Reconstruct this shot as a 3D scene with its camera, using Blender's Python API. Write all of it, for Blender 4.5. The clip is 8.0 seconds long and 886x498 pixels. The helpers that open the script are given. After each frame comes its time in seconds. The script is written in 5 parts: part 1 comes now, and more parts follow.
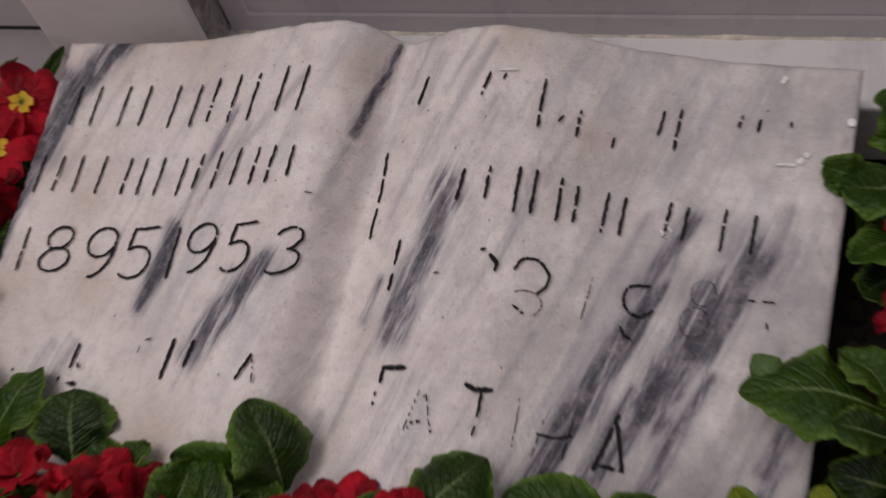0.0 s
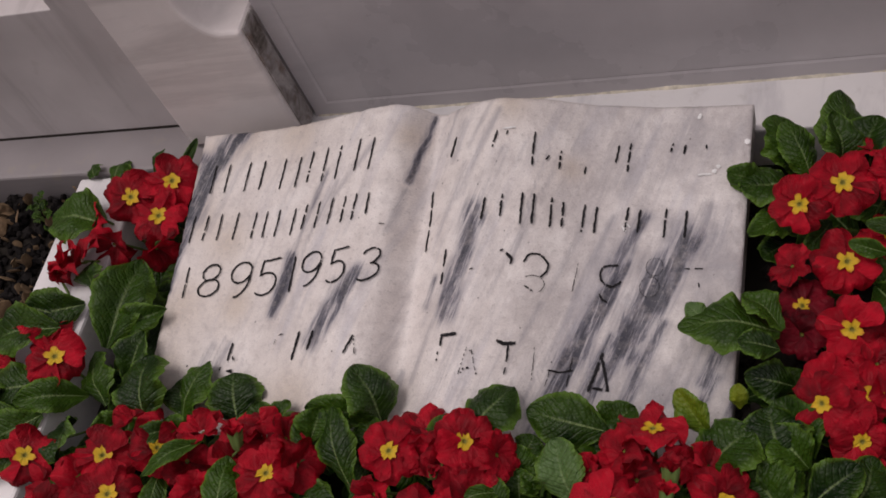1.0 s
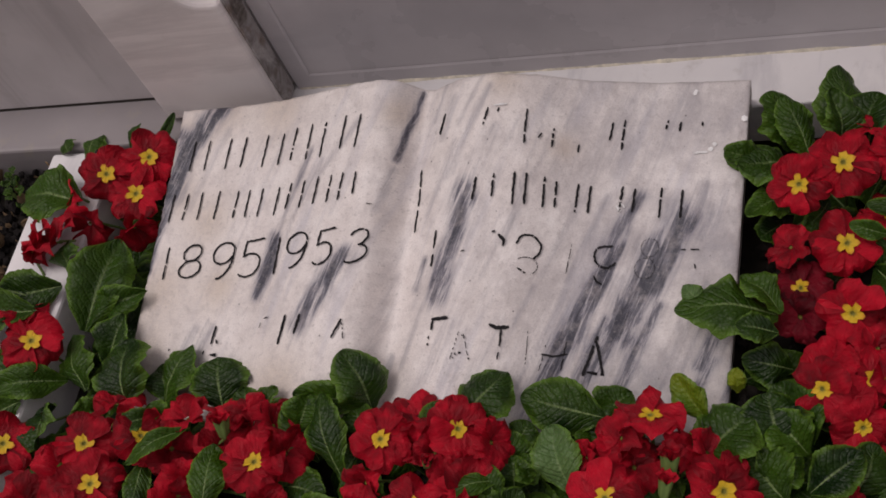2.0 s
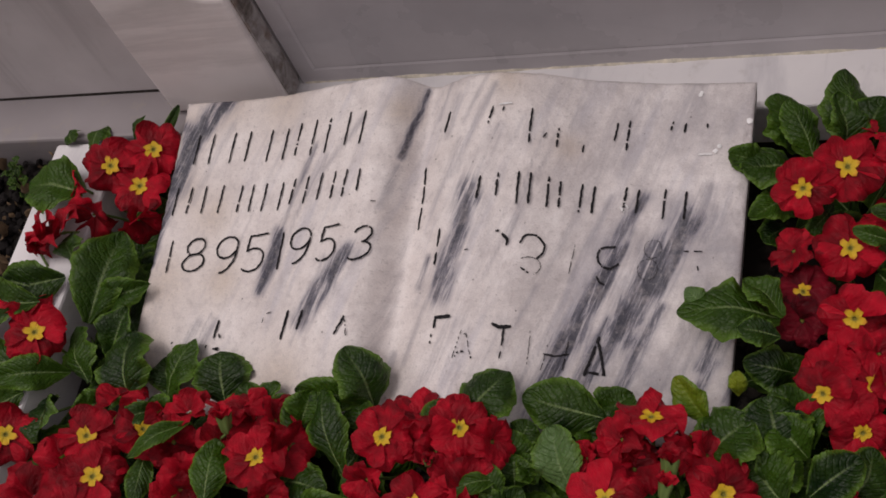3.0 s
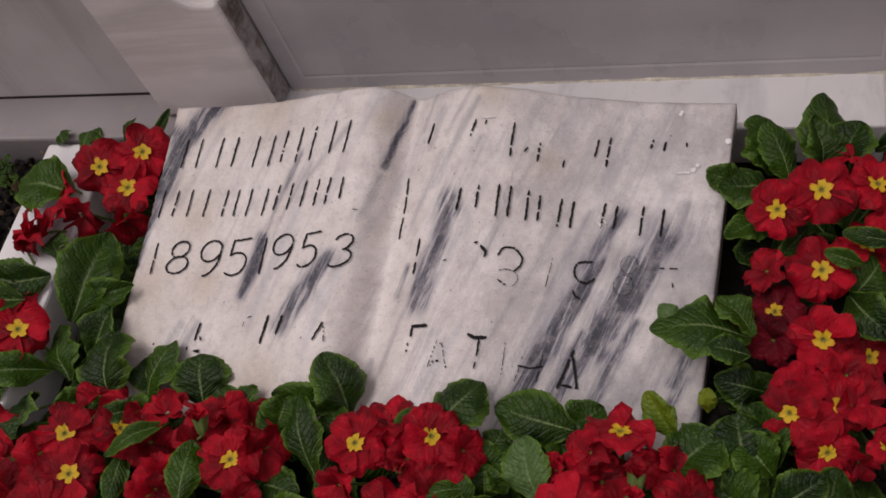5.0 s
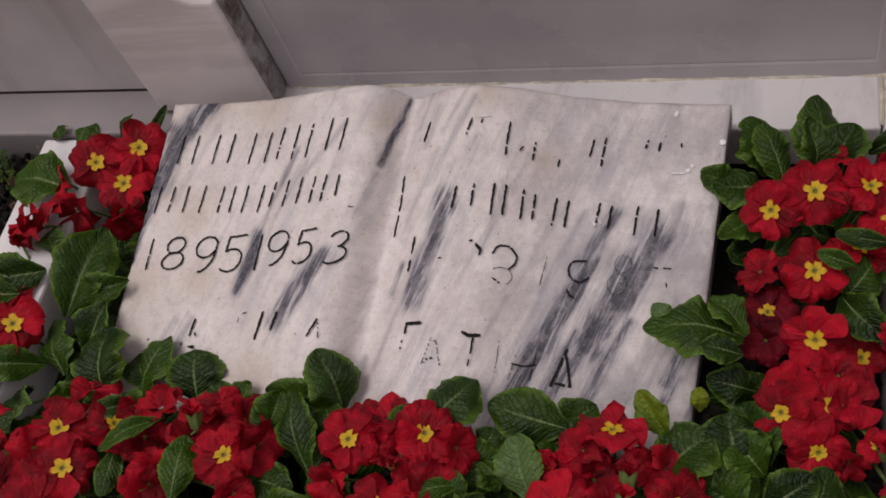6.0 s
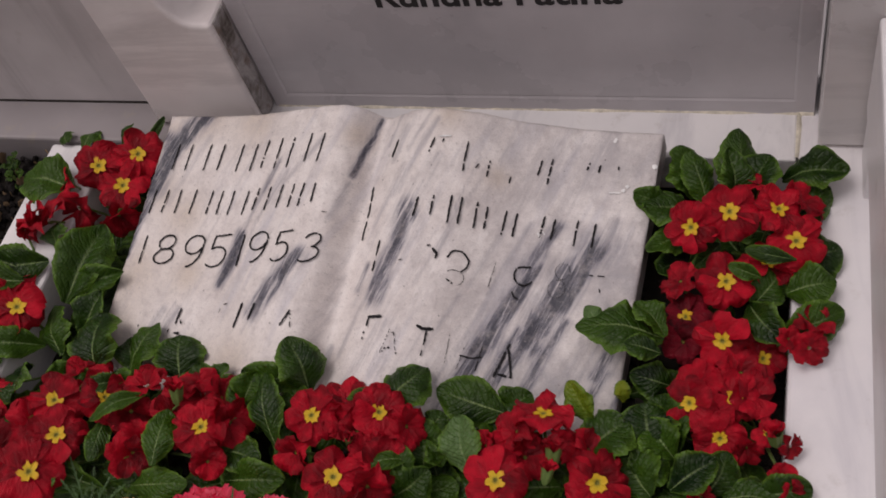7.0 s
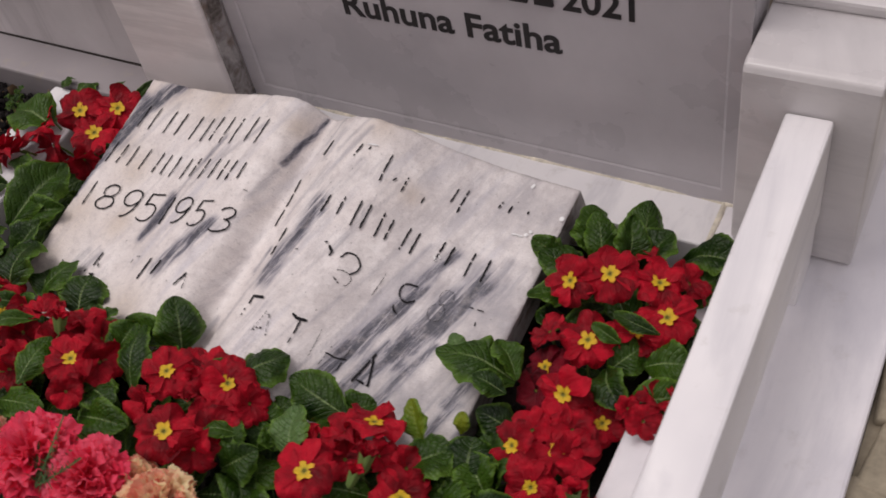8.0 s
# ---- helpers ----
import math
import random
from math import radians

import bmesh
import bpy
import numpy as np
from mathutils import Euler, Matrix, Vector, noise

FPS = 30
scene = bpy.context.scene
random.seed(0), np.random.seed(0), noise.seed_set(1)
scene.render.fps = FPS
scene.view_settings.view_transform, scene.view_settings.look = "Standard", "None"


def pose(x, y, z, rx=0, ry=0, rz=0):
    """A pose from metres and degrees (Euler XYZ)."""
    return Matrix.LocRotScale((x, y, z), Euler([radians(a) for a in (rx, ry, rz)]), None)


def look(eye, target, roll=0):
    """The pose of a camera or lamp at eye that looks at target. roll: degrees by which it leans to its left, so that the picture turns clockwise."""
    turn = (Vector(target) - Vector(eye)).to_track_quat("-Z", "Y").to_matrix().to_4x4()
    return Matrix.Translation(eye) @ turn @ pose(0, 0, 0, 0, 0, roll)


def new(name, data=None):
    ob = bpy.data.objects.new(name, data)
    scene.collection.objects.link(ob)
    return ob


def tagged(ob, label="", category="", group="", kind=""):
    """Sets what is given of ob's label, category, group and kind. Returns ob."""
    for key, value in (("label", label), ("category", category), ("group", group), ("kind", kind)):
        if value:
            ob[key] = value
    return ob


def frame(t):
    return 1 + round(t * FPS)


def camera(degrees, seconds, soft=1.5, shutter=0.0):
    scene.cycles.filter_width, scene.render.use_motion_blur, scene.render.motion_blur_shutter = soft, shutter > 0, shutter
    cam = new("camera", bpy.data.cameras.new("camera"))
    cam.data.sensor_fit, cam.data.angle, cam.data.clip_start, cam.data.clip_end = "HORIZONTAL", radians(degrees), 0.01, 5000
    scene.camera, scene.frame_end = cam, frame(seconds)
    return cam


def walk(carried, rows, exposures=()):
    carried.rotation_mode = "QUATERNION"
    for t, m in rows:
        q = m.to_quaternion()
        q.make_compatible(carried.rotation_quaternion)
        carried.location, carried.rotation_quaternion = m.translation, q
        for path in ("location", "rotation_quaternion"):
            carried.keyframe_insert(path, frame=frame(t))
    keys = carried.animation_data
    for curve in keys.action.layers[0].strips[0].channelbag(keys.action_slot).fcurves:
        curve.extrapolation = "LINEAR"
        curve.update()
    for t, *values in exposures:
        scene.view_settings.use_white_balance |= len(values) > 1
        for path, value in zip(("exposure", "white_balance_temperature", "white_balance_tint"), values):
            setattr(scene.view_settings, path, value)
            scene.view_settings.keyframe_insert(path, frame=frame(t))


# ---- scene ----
# Camera and walk
cam = camera(46.18, 8.0, soft=1.7, shutter=0.22)
PATH = [
    (0, (0.0280, -0.4390, 0.4543), (-0.2440, 0.0690, -0.3627), -19.6),
    (0.5, (0.1226, -0.5781, 0.6067), (-0.2056, -0.0426, -0.1714), -24.37),
    (1, (0.1198, -0.5812, 0.6332), (-0.2149, -0.0509, -0.1458), -27.93),
    (1.5, (0.1051, -0.5690, 0.6284), (-0.2126, -0.0566, -0.1695), -28.05),
    (3, (0.0993, -0.5508, 0.6374), (-0.2108, -0.0639, -0.1791), -27.77),
    (3.5, (0.1039, -0.5484, 0.6360), (-0.2098, -0.0670, -0.1824), -27.76),
    (4, (0.1079, -0.5472, 0.6395), (-0.2071, -0.0672, -0.1793), -27.48),
    (4.5, (0.1135, -0.5487, 0.6410), (-0.1987, -0.0596, -0.1733), -26.45),
    (6, (0.1185, -0.5547, 0.6417), (-0.1890, -0.0591, -0.1706), -25.03),
    (6.5, (0.1234, -0.5595, 0.6442), (-0.1751, -0.0573, -0.1674), -23.70),
    (7, (0.1745, -0.6124, 0.7013), (-0.1295, -0.0933, -0.0975), -21.67),
    (7.5, (0.2279, -0.6349, 0.6970), (-0.0912, -0.0950, -0.0819), -14.66),
    (8, (0.3464, -0.6004, 0.6495), (-0.0644, -0.0619, -0.0862), -13.33),
]
walk(cam, [(t, look(eye, target, roll)) for t, eye, target, roll in PATH], exposures=[(0.0, -0.55, 6800, 17), (0.45, -0.44, 6800, 17), (0.9, -0.25, 6800, 17), (6.6, -0.25, 6800, 17), (7.1, -0.20, 6800, 17), (7.5, -0.03, 6720, 16), (8.0, 0.06, 6680, 15)])

# Overcast daylight
world = bpy.data.worlds.new("overcast_sky")
scene.world = world
world.use_nodes = True
wn = world.node_tree.nodes
sky = wn.new("ShaderNodeTexSky")
sky.sky_type = "NISHITA"
sky.sun_disc = False
sky.sun_elevation = radians(52)
sky.sun_rotation = radians(200)
sky.dust_density = 4.0
# an overcast sky is about three times as bright overhead as at the horizon
way = wn.new("ShaderNodeTexCoord")
height = wn.new("ShaderNodeSeparateXYZ")
world.node_tree.links.new(way.outputs["Generated"], height.inputs[0])
cloud = wn.new("ShaderNodeMapRange")
cloud.inputs["From Min"].default_value, cloud.inputs["From Max"].default_value = 0.0, 1.0
cloud.inputs["To Min"].default_value, cloud.inputs["To Max"].default_value = 0.9, 8.6
world.node_tree.links.new(height.outputs["Z"], cloud.inputs["Value"])
tone = wn.new("ShaderNodeMix")
tone.data_type, tone.blend_type = "RGBA", "MULTIPLY"
tone.inputs[0].default_value = 1.0
tone.inputs[7].default_value = (1.0, 0.955, 0.985, 1)
world.node_tree.links.new(cloud.outputs[0], tone.inputs[6])
soft_sky = wn.new("ShaderNodeMix")
soft_sky.data_type = "RGBA"
soft_sky.inputs[0].default_value = 0.92
world.node_tree.links.new(tone.outputs[2], soft_sky.inputs[7])
world.node_tree.links.new(sky.outputs[0], soft_sky.inputs[6])
world.node_tree.links.new(soft_sky.outputs[2], wn["Background"].inputs[0])
wn["Background"].inputs[1].default_value = 0.096
sun_data = bpy.data.lights.new("sun", "SUN")
sun_data.energy, sun_data.angle, sun_data.color = 1.2, radians(30), (1.0, 0.96, 0.93)
sun = new("sun", sun_data)
sun.matrix_world = look((-1.25, -0.15, 4.0), (0, 0, 0))


# Materials
def material(name, base, rough=0.6, metal=0.0):
    m = bpy.data.materials.new(name)
    m.use_nodes = True
    b = m.node_tree.nodes["Principled BSDF"]
    b.inputs["Base Color"].default_value = (*base, 1)
    b.inputs["Roughness"].default_value = rough
    b.inputs["Metallic"].default_value = metal
    return m, m.node_tree.nodes, m.node_tree.links, b


def node(nodes, kind, **values):
    n = nodes.new(kind)
    for key, value in values.items():
        n.inputs[key.replace("_", " ")].default_value = value
    return n


def ramp(nodes, *stops):
    n = nodes.new("ShaderNodeValToRGB")
    while len(n.color_ramp.elements) < len(stops):
        n.color_ramp.elements.new(0.5)
    for e, (at, c) in zip(n.color_ramp.elements, stops):
        e.position, e.color = at, (*c, 1)
    return n


def blend(nodes, links, fac, a, b, how="MIX"):
    n = nodes.new("ShaderNodeMix")
    n.data_type, n.blend_type = "RGBA", how
    for socket, value in ((0, fac), (6, a), (7, b)):
        if isinstance(value, bpy.types.NodeSocket):
            links.new(value, n.inputs[socket])
        else:
            n.inputs[socket].default_value = value
    return n.outputs[2]


def stretched(nodes, links, scale, turn, which="Object"):
    co = nodes.new("ShaderNodeTexCoord")
    m = nodes.new("ShaderNodeMapping")
    m.inputs["Scale"].default_value = scale
    m.inputs["Rotation"].default_value = turn
    links.new(co.outputs[which], m.inputs[0])
    return m.outputs[0]


def marble(name, light, cloud, vein, scale=(3, 3, 14), turn=(0, 0.5, 0.3), rough=0.3, bump=0.05, veins=0.5, dirt=0.35, patches=0.35):
    m, n, l, b = material(name, light, rough)
    co = n.new("ShaderNodeTexCoord")
    soft = node(n, "ShaderNodeTexNoise", Scale=7.0, Detail=6.0, Roughness=0.55)
    l.new(co.outputs["Object"], soft.inputs[0])
    clouds = ramp(n, (0.35, cloud), (0.65, light))
    l.new(soft.outputs[0], clouds.inputs[0])
    streak = node(n, "ShaderNodeTexNoise", Scale=2.4, Detail=9.0, Roughness=0.62, Distortion=0.7)
    l.new(stretched(n, l, scale, turn), streak.inputs[0])
    band = ramp(n, (0.50, (0, 0, 0)), (0.62, (veins, veins, veins)), (0.72, (0.05, 0.05, 0.05)))
    l.new(streak.outputs[0], band.inputs[0])
    colour = blend(n, l, band.outputs[0], clouds.outputs[0], (*vein, 1))
    broad = node(n, "ShaderNodeTexNoise", Scale=4.5, Detail=4.0, Distortion=0.6)
    l.new(co.outputs["Object"], broad.inputs[0])
    patch = ramp(n, (0.52, (0, 0, 0)), (0.68, (patches, patches, patches)))
    l.new(broad.outputs[0], patch.inputs[0])
    colour = blend(n, l, patch.outputs[0], colour, (*vein, 1))
    spots = node(n, "ShaderNodeTexNoise", Scale=38.0, Detail=5.0, Roughness=0.7)
    l.new(co.outputs["Object"], spots.inputs[0])
    grime = ramp(n, (0.58, (0, 0, 0)), (0.80, (dirt, dirt, dirt)))
    l.new(spots.outputs[0], grime.inputs[0])
    colour = blend(n, l, grime.outputs[0], colour, (0.34, 0.30, 0.25, 1))
    l.new(colour, b.inputs["Base Color"])
    fine = node(n, "ShaderNodeTexNoise", Scale=420.0, Detail=3.0)
    l.new(co.outputs["Object"], fine.inputs[0])
    bp = node(n, "ShaderNodeBump", Strength=bump, Distance=0.001)
    l.new(fine.outputs[0], bp.inputs["Height"])
    l.new(bp.outputs[0], b.inputs["Normal"])
    vary = ramp(n, (0.3, (rough * 0.7,) * 3), (0.7, (min(1, rough * 1.5),) * 3))
    l.new(soft.outputs[0], vary.inputs[0])
    l.new(vary.outputs[0], b.inputs["Roughness"])
    return m


GREY_MARBLE = marble("grey_polished_marble", (0.58, 0.55, 0.57), (0.46, 0.438, 0.457), (0.37, 0.353, 0.375), (2, 2, 5), rough=0.28, veins=0.3, dirt=0.05, patches=0.3)
PILLAR_MARBLE = marble("pillar_marble", (0.75, 0.72, 0.715), (0.61, 0.585, 0.585), (0.40, 0.385, 0.39), (1.6, 1.6, 9), (0, 0.05, 0), rough=0.3, veins=0.36, dirt=0.2)
WARM_MARBLE = marble("warm_banded_marble", (0.90, 0.845, 0.835), (0.77, 0.715, 0.71), (0.50, 0.46, 0.455), (1.2, 1.6, 7), (0, 0.08, 0), rough=0.3, veins=0.5, dirt=0.15, patches=0.3)
PANEL_MARBLE = marble("dull_panel_marble", (0.68, 0.635, 0.64), (0.57, 0.53, 0.535), (0.43, 0.40, 0.405), (9, 2, 1.0), (0, 0.15, 0), rough=0.45, veins=0.5, dirt=0.3)
SHADED_LEDGE = marble("shaded_grey_ledge_marble", (0.315, 0.288, 0.297), (0.26, 0.238, 0.245), (0.19, 0.175, 0.18), (1.2, 8, 6), (0, 0, 0.1), rough=0.5, veins=0.5, dirt=0.9)
WHITE_MARBLE = marble("white_marble", (0.89, 0.87, 0.87), (0.79, 0.775, 0.79), (0.50, 0.49, 0.53), (8, 1.6, 6), (0, 0, 0.12), rough=0.35, veins=0.4, dirt=0.35)
KERB_MARBLE = marble("clouded_kerb_marble", (0.86, 0.835, 0.85), (0.75, 0.735, 0.765), (0.47, 0.46, 0.52), (7, 1.4, 5), (0, 0, 0.2), rough=0.4, veins=0.3, dirt=0.3, patches=0.42)


def plain(name, base, rough, vary=0.15, scale=60.0, bump=0.2):
    m, n, l, b = material(name, base, rough)
    co = n.new("ShaderNodeTexCoord")
    noise_node = node(n, "ShaderNodeTexNoise", Scale=scale, Detail=5.0, Roughness=0.65)
    l.new(co.outputs["Object"], noise_node.inputs[0])
    r = ramp(n, (0.3, tuple(c * (1 - vary) for c in base)), (0.7, tuple(min(1, c * (1 + vary)) for c in base)))
    l.new(noise_node.outputs[0], r.inputs[0])
    l.new(r.outputs[0], b.inputs["Base Color"])
    bp = node(n, "ShaderNodeBump", Strength=bump, Distance=0.001)
    l.new(noise_node.outputs[0], bp.inputs["Height"])
    l.new(bp.outputs[0], b.inputs["Normal"])
    return m


PAINT = plain("black_letter_paint", (0.012, 0.011, 0.012), 0.45)
INK = plain("worn_engraved_paint", (0.010, 0.009, 0.011), 0.95, 0.4, 300)
CAULK = plain("yellowed_sealant", (0.76, 0.71, 0.59), 0.55, 0.3, 120)
SOIL = plain("dark_soil", (0.016, 0.012, 0.009), 0.95, 0.5, 70, 1.0)

def book_marble():
    m, n, l, b = material("veined_book_marble", (0.78, 0.76, 0.77), 0.45)
    co = n.new("ShaderNodeTexCoord")
    uvm = n.new("ShaderNodeMapping")
    uvm.inputs["Rotation"].default_value = (0, 0, radians(73))
    turned = n.new("ShaderNodeMapping")
    turned.inputs["Scale"].default_value = (26, 250, 1)
    l.new(co.outputs["UV"], uvm.inputs[0])
    l.new(uvm.outputs[0], turned.inputs[0])
    streak = node(n, "ShaderNodeTexNoise", Scale=1.0, Detail=9.0, Roughness=0.70, Distortion=0.55)
    l.new(turned.outputs[0], streak.inputs[0])
    wide = n.new("ShaderNodeMapping")
    wide.inputs["Scale"].default_value = (6, 42, 1)
    l.new(uvm.outputs[0], wide.inputs[0])
    haze = node(n, "ShaderNodeTexNoise", Scale=1.0, Detail=5.0, Roughness=0.6)
    l.new(wide.outputs[0], haze.inputs[0])
    mask = n.new("ShaderNodeAttribute")
    mask.attribute_name = "vein"
    spread = node(n, "ShaderNodeMapRange", From_Min=0.30, From_Max=0.70, To_Min=0.12, To_Max=1.75)
    l.new(streak.outputs[0], spread.inputs[0])
    dark = n.new("ShaderNodeMath")
    dark.operation = "MULTIPLY"
    dark.use_clamp = True
    l.new(mask.outputs["Fac"], dark.inputs[0])
    l.new(spread.outputs[0], dark.inputs[1])
    smoke = ramp(n, (0.04, (0, 0, 0)), (0.30, (0.42, 0.42, 0.42)), (0.62, (0.90, 0.90, 0.90)))
    l.new(dark.outputs[0], smoke.inputs[0])
    crisp = ramp(n, (0.46, (0, 0, 0)), (0.72, (0.55, 0.55, 0.55)), (1.0, (0.95, 0.95, 0.95)))
    l.new(dark.outputs[0], crisp.inputs[0])
    faint = ramp(n, (0.53, (0, 0, 0)), (0.70, (0.6, 0.6, 0.6)))
    l.new(haze.outputs[0], faint.inputs[0])
    blotch = node(n, "ShaderNodeTexNoise", Scale=22.0, Detail=6.0, Roughness=0.65)
    l.new(co.outputs["UV"], blotch.inputs[0])
    ground = ramp(n, (0.32, (0.71, 0.655, 0.63)), (0.5, (0.83, 0.778, 0.752)), (0.68, (0.90, 0.86, 0.838)))
    l.new(blotch.outputs[0], ground.inputs[0])
    colour = blend(n, l, faint.outputs[0], ground.outputs[0], (0.47, 0.465, 0.53, 1))
    greyer = n.new("ShaderNodeAttribute")
    greyer.attribute_name = "grey"
    cloudy = ramp(n, (0.36, (0.95, 0.95, 0.95)), (0.62, (0.25, 0.25, 0.25)))
    l.new(blotch.outputs[0], cloudy.inputs[0])
    veil = n.new("ShaderNodeMath")
    veil.operation = "MULTIPLY"
    l.new(greyer.outputs["Fac"], veil.inputs[0])
    l.new(cloudy.outputs[0], veil.inputs[1])
    colour = blend(n, l, veil.outputs[0], colour, (0.36, 0.345, 0.37, 1))
    rust = n.new("ShaderNodeAttribute")
    rust.attribute_name = "stain"
    tint = n.new("ShaderNodeMath")
    tint.operation = "MULTIPLY"
    l.new(rust.outputs["Fac"], tint.inputs[0])
    l.new(blotch.outputs[0], tint.inputs[1])
    colour = blend(n, l, tint.outputs[0], colour, (0.46, 0.34, 0.22, 1))
    colour = blend(n, l, smoke.outputs[0], colour, (0.215, 0.212, 0.262, 1))
    colour = blend(n, l, crisp.outputs[0], colour, (0.036, 0.037, 0.056, 1))
    pits = node(n, "ShaderNodeTexNoise", Scale=260.0, Detail=4.0, Roughness=0.7)
    l.new(co.outputs["UV"], pits.inputs[0])
    specks = ramp(n, (0.57, (0, 0, 0)), (0.72, (0.6, 0.6, 0.6)))
    l.new(pits.outputs[0], specks.inputs[0])
    colour = blend(n, l, specks.outputs[0], colour, (0.40, 0.37, 0.36, 1))
    sugar = node(n, "ShaderNodeTexNoise", Scale=900.0, Detail=3.0, Roughness=0.7)
    l.new(co.outputs["UV"], sugar.inputs[0])
    crystal = ramp(n, (0.30, (0.80, 0.79, 0.80)), (0.55, (1, 1, 1)))
    l.new(sugar.outputs[0], crystal.inputs[0])
    colour = blend(n, l, 0.8, colour, crystal.outputs[0], "MULTIPLY")
    smudge = node(n, "ShaderNodeTexNoise", Scale=75.0, Detail=6.0, Roughness=0.75)
    l.new(co.outputs["UV"], smudge.inputs[0])
    soiled = ramp(n, (0.48, (0, 0, 0)), (0.70, (0.48, 0.48, 0.48)))
    l.new(smudge.outputs[0], soiled.inputs[0])
    colour = blend(n, l, soiled.outputs[0], colour, (0.46, 0.42, 0.42, 1))
    # sparse dark pinholes
    holes = n.new("ShaderNodeTexVoronoi")
    holes.inputs["Scale"].default_value = 105.0
    l.new(co.outputs["UV"], holes.inputs[0])
    pin = ramp(n, (0.035, (0.85, 0.85, 0.85)), (0.085, (0, 0, 0)))
    l.new(holes.outputs["Distance"], pin.inputs[0])
    some = ramp(n, (0.52, (0, 0, 0)), (0.56, (1, 1, 1)))
    l.new(smudge.outputs[0], some.inputs[0])
    few = n.new("ShaderNodeMath")
    few.operation = "MULTIPLY"
    l.new(pin.outputs[0], few.inputs[0])
    l.new(some.outputs[0], few.inputs[1])
    colour = blend(n, l, few.outputs[0], colour, (0.05, 0.042, 0.04, 1))
    l.new(colour, b.inputs["Base Color"])
    bp = node(n, "ShaderNodeBump", Strength=0.5, Distance=0.0016)
    l.new(pits.outputs[0], bp.inputs["Height"])
    l.new(bp.outputs[0], b.inputs["Normal"])
    return m


BOOK_MARBLE = book_marble()


def petal_material(name, deep, bright, sheen=0.0, glow=0.2):
    """Velvety petal: deep towards the throat, streaked along its length, paler at the rim."""
    m, n, l, b = material(name, deep, 0.48)
    b.inputs["Specular IOR Level"].default_value = 0.22
    info = n.new("ShaderNodeObjectInfo")
    co = n.new("ShaderNodeTexCoord")
    grain = node(n, "ShaderNodeTexNoise", Scale=1.0, Detail=5.0, Roughness=0.62, Distortion=0.4)
    l.new(stretched(n, l, (2.0, 6.0, 3.0), (0, 0, 0)), grain.inputs[0])
    blotch = node(n, "ShaderNodeTexNoise", Scale=1.9, Detail=2.0, Roughness=0.45)
    l.new(co.outputs["Object"], blotch.inputs[0])
    add = n.new("ShaderNodeMath")
    add.operation = "MULTIPLY_ADD"
    l.new(info.outputs["Random"], add.inputs[0])
    add.inputs[1].default_value = 0.62
    faint = n.new("ShaderNodeMath")
    faint.operation = "MULTIPLY"
    l.new(grain.outputs[0], faint.inputs[0])
    faint.inputs[1].default_value = 0.45
    l.new(faint.outputs[0], add.inputs[2])
    wide = n.new("ShaderNodeMath")
    wide.operation = "MULTIPLY_ADD"
    l.new(blotch.outputs[0], wide.inputs[0])
    wide.inputs[1].default_value = 1.15
    l.new(add.outputs[0], wide.inputs[2])
    r = ramp(n, (0.0, deep), (0.42, tuple(0.55 * a + 0.45 * b for a, b in zip(deep, bright))), (0.92, bright))
    scaled = node(n, "ShaderNodeMapRange", From_Min=0.60, From_Max=1.62, To_Min=0.0, To_Max=1.0)
    l.new(wide.outputs[0], scaled.inputs[0])
    l.new(scaled.outputs[0], r.inputs[0])
    l.new(r.outputs[0], b.inputs["Base Color"])
    b.inputs["Sheen Weight"].default_value = sheen
    b.inputs["Sheen Roughness"].default_value = 0.35
    b.inputs["Sheen Tint"].default_value = (1.0, 0.45, 0.55, 1)
    bp = node(n, "ShaderNodeBump", Strength=0.35, Distance=0.05)
    l.new(grain.outputs[0], bp.inputs["Height"])
    l.new(bp.outputs[0], b.inputs["Normal"])
    thin = n.new("ShaderNodeBsdfTranslucent")
    l.new(r.outputs[0], thin.inputs["Color"])
    l.new(bp.outputs[0], thin.inputs["Normal"])
    mix = n.new("ShaderNodeMixShader")
    mix.inputs[0].default_value = glow
    l.new(b.outputs[0], mix.inputs[1])
    l.new(thin.outputs[0], mix.inputs[2])
    l.new(mix.outputs[0], n["Material Output"].inputs[0])
    return m


PETAL = petal_material("crimson_petal", (0.078, 0.0004, 0.0026), (0.60, 0.0065, 0.025), 0.04)
WILTED = petal_material("wilted_maroon_petal", (0.040, 0.0003, 0.0025), (0.23, 0.004, 0.016), 0.05)
CORAL = petal_material("pink_red_carnation_petal", (0.90, 0.016, 0.085), (1.0, 0.15, 0.24), 0.0, 0.35)
SALMON = petal_material("salmon_carnation_petal", (0.92, 0.10, 0.13), (1.0, 0.86, 0.52), 0.0, 0.4)


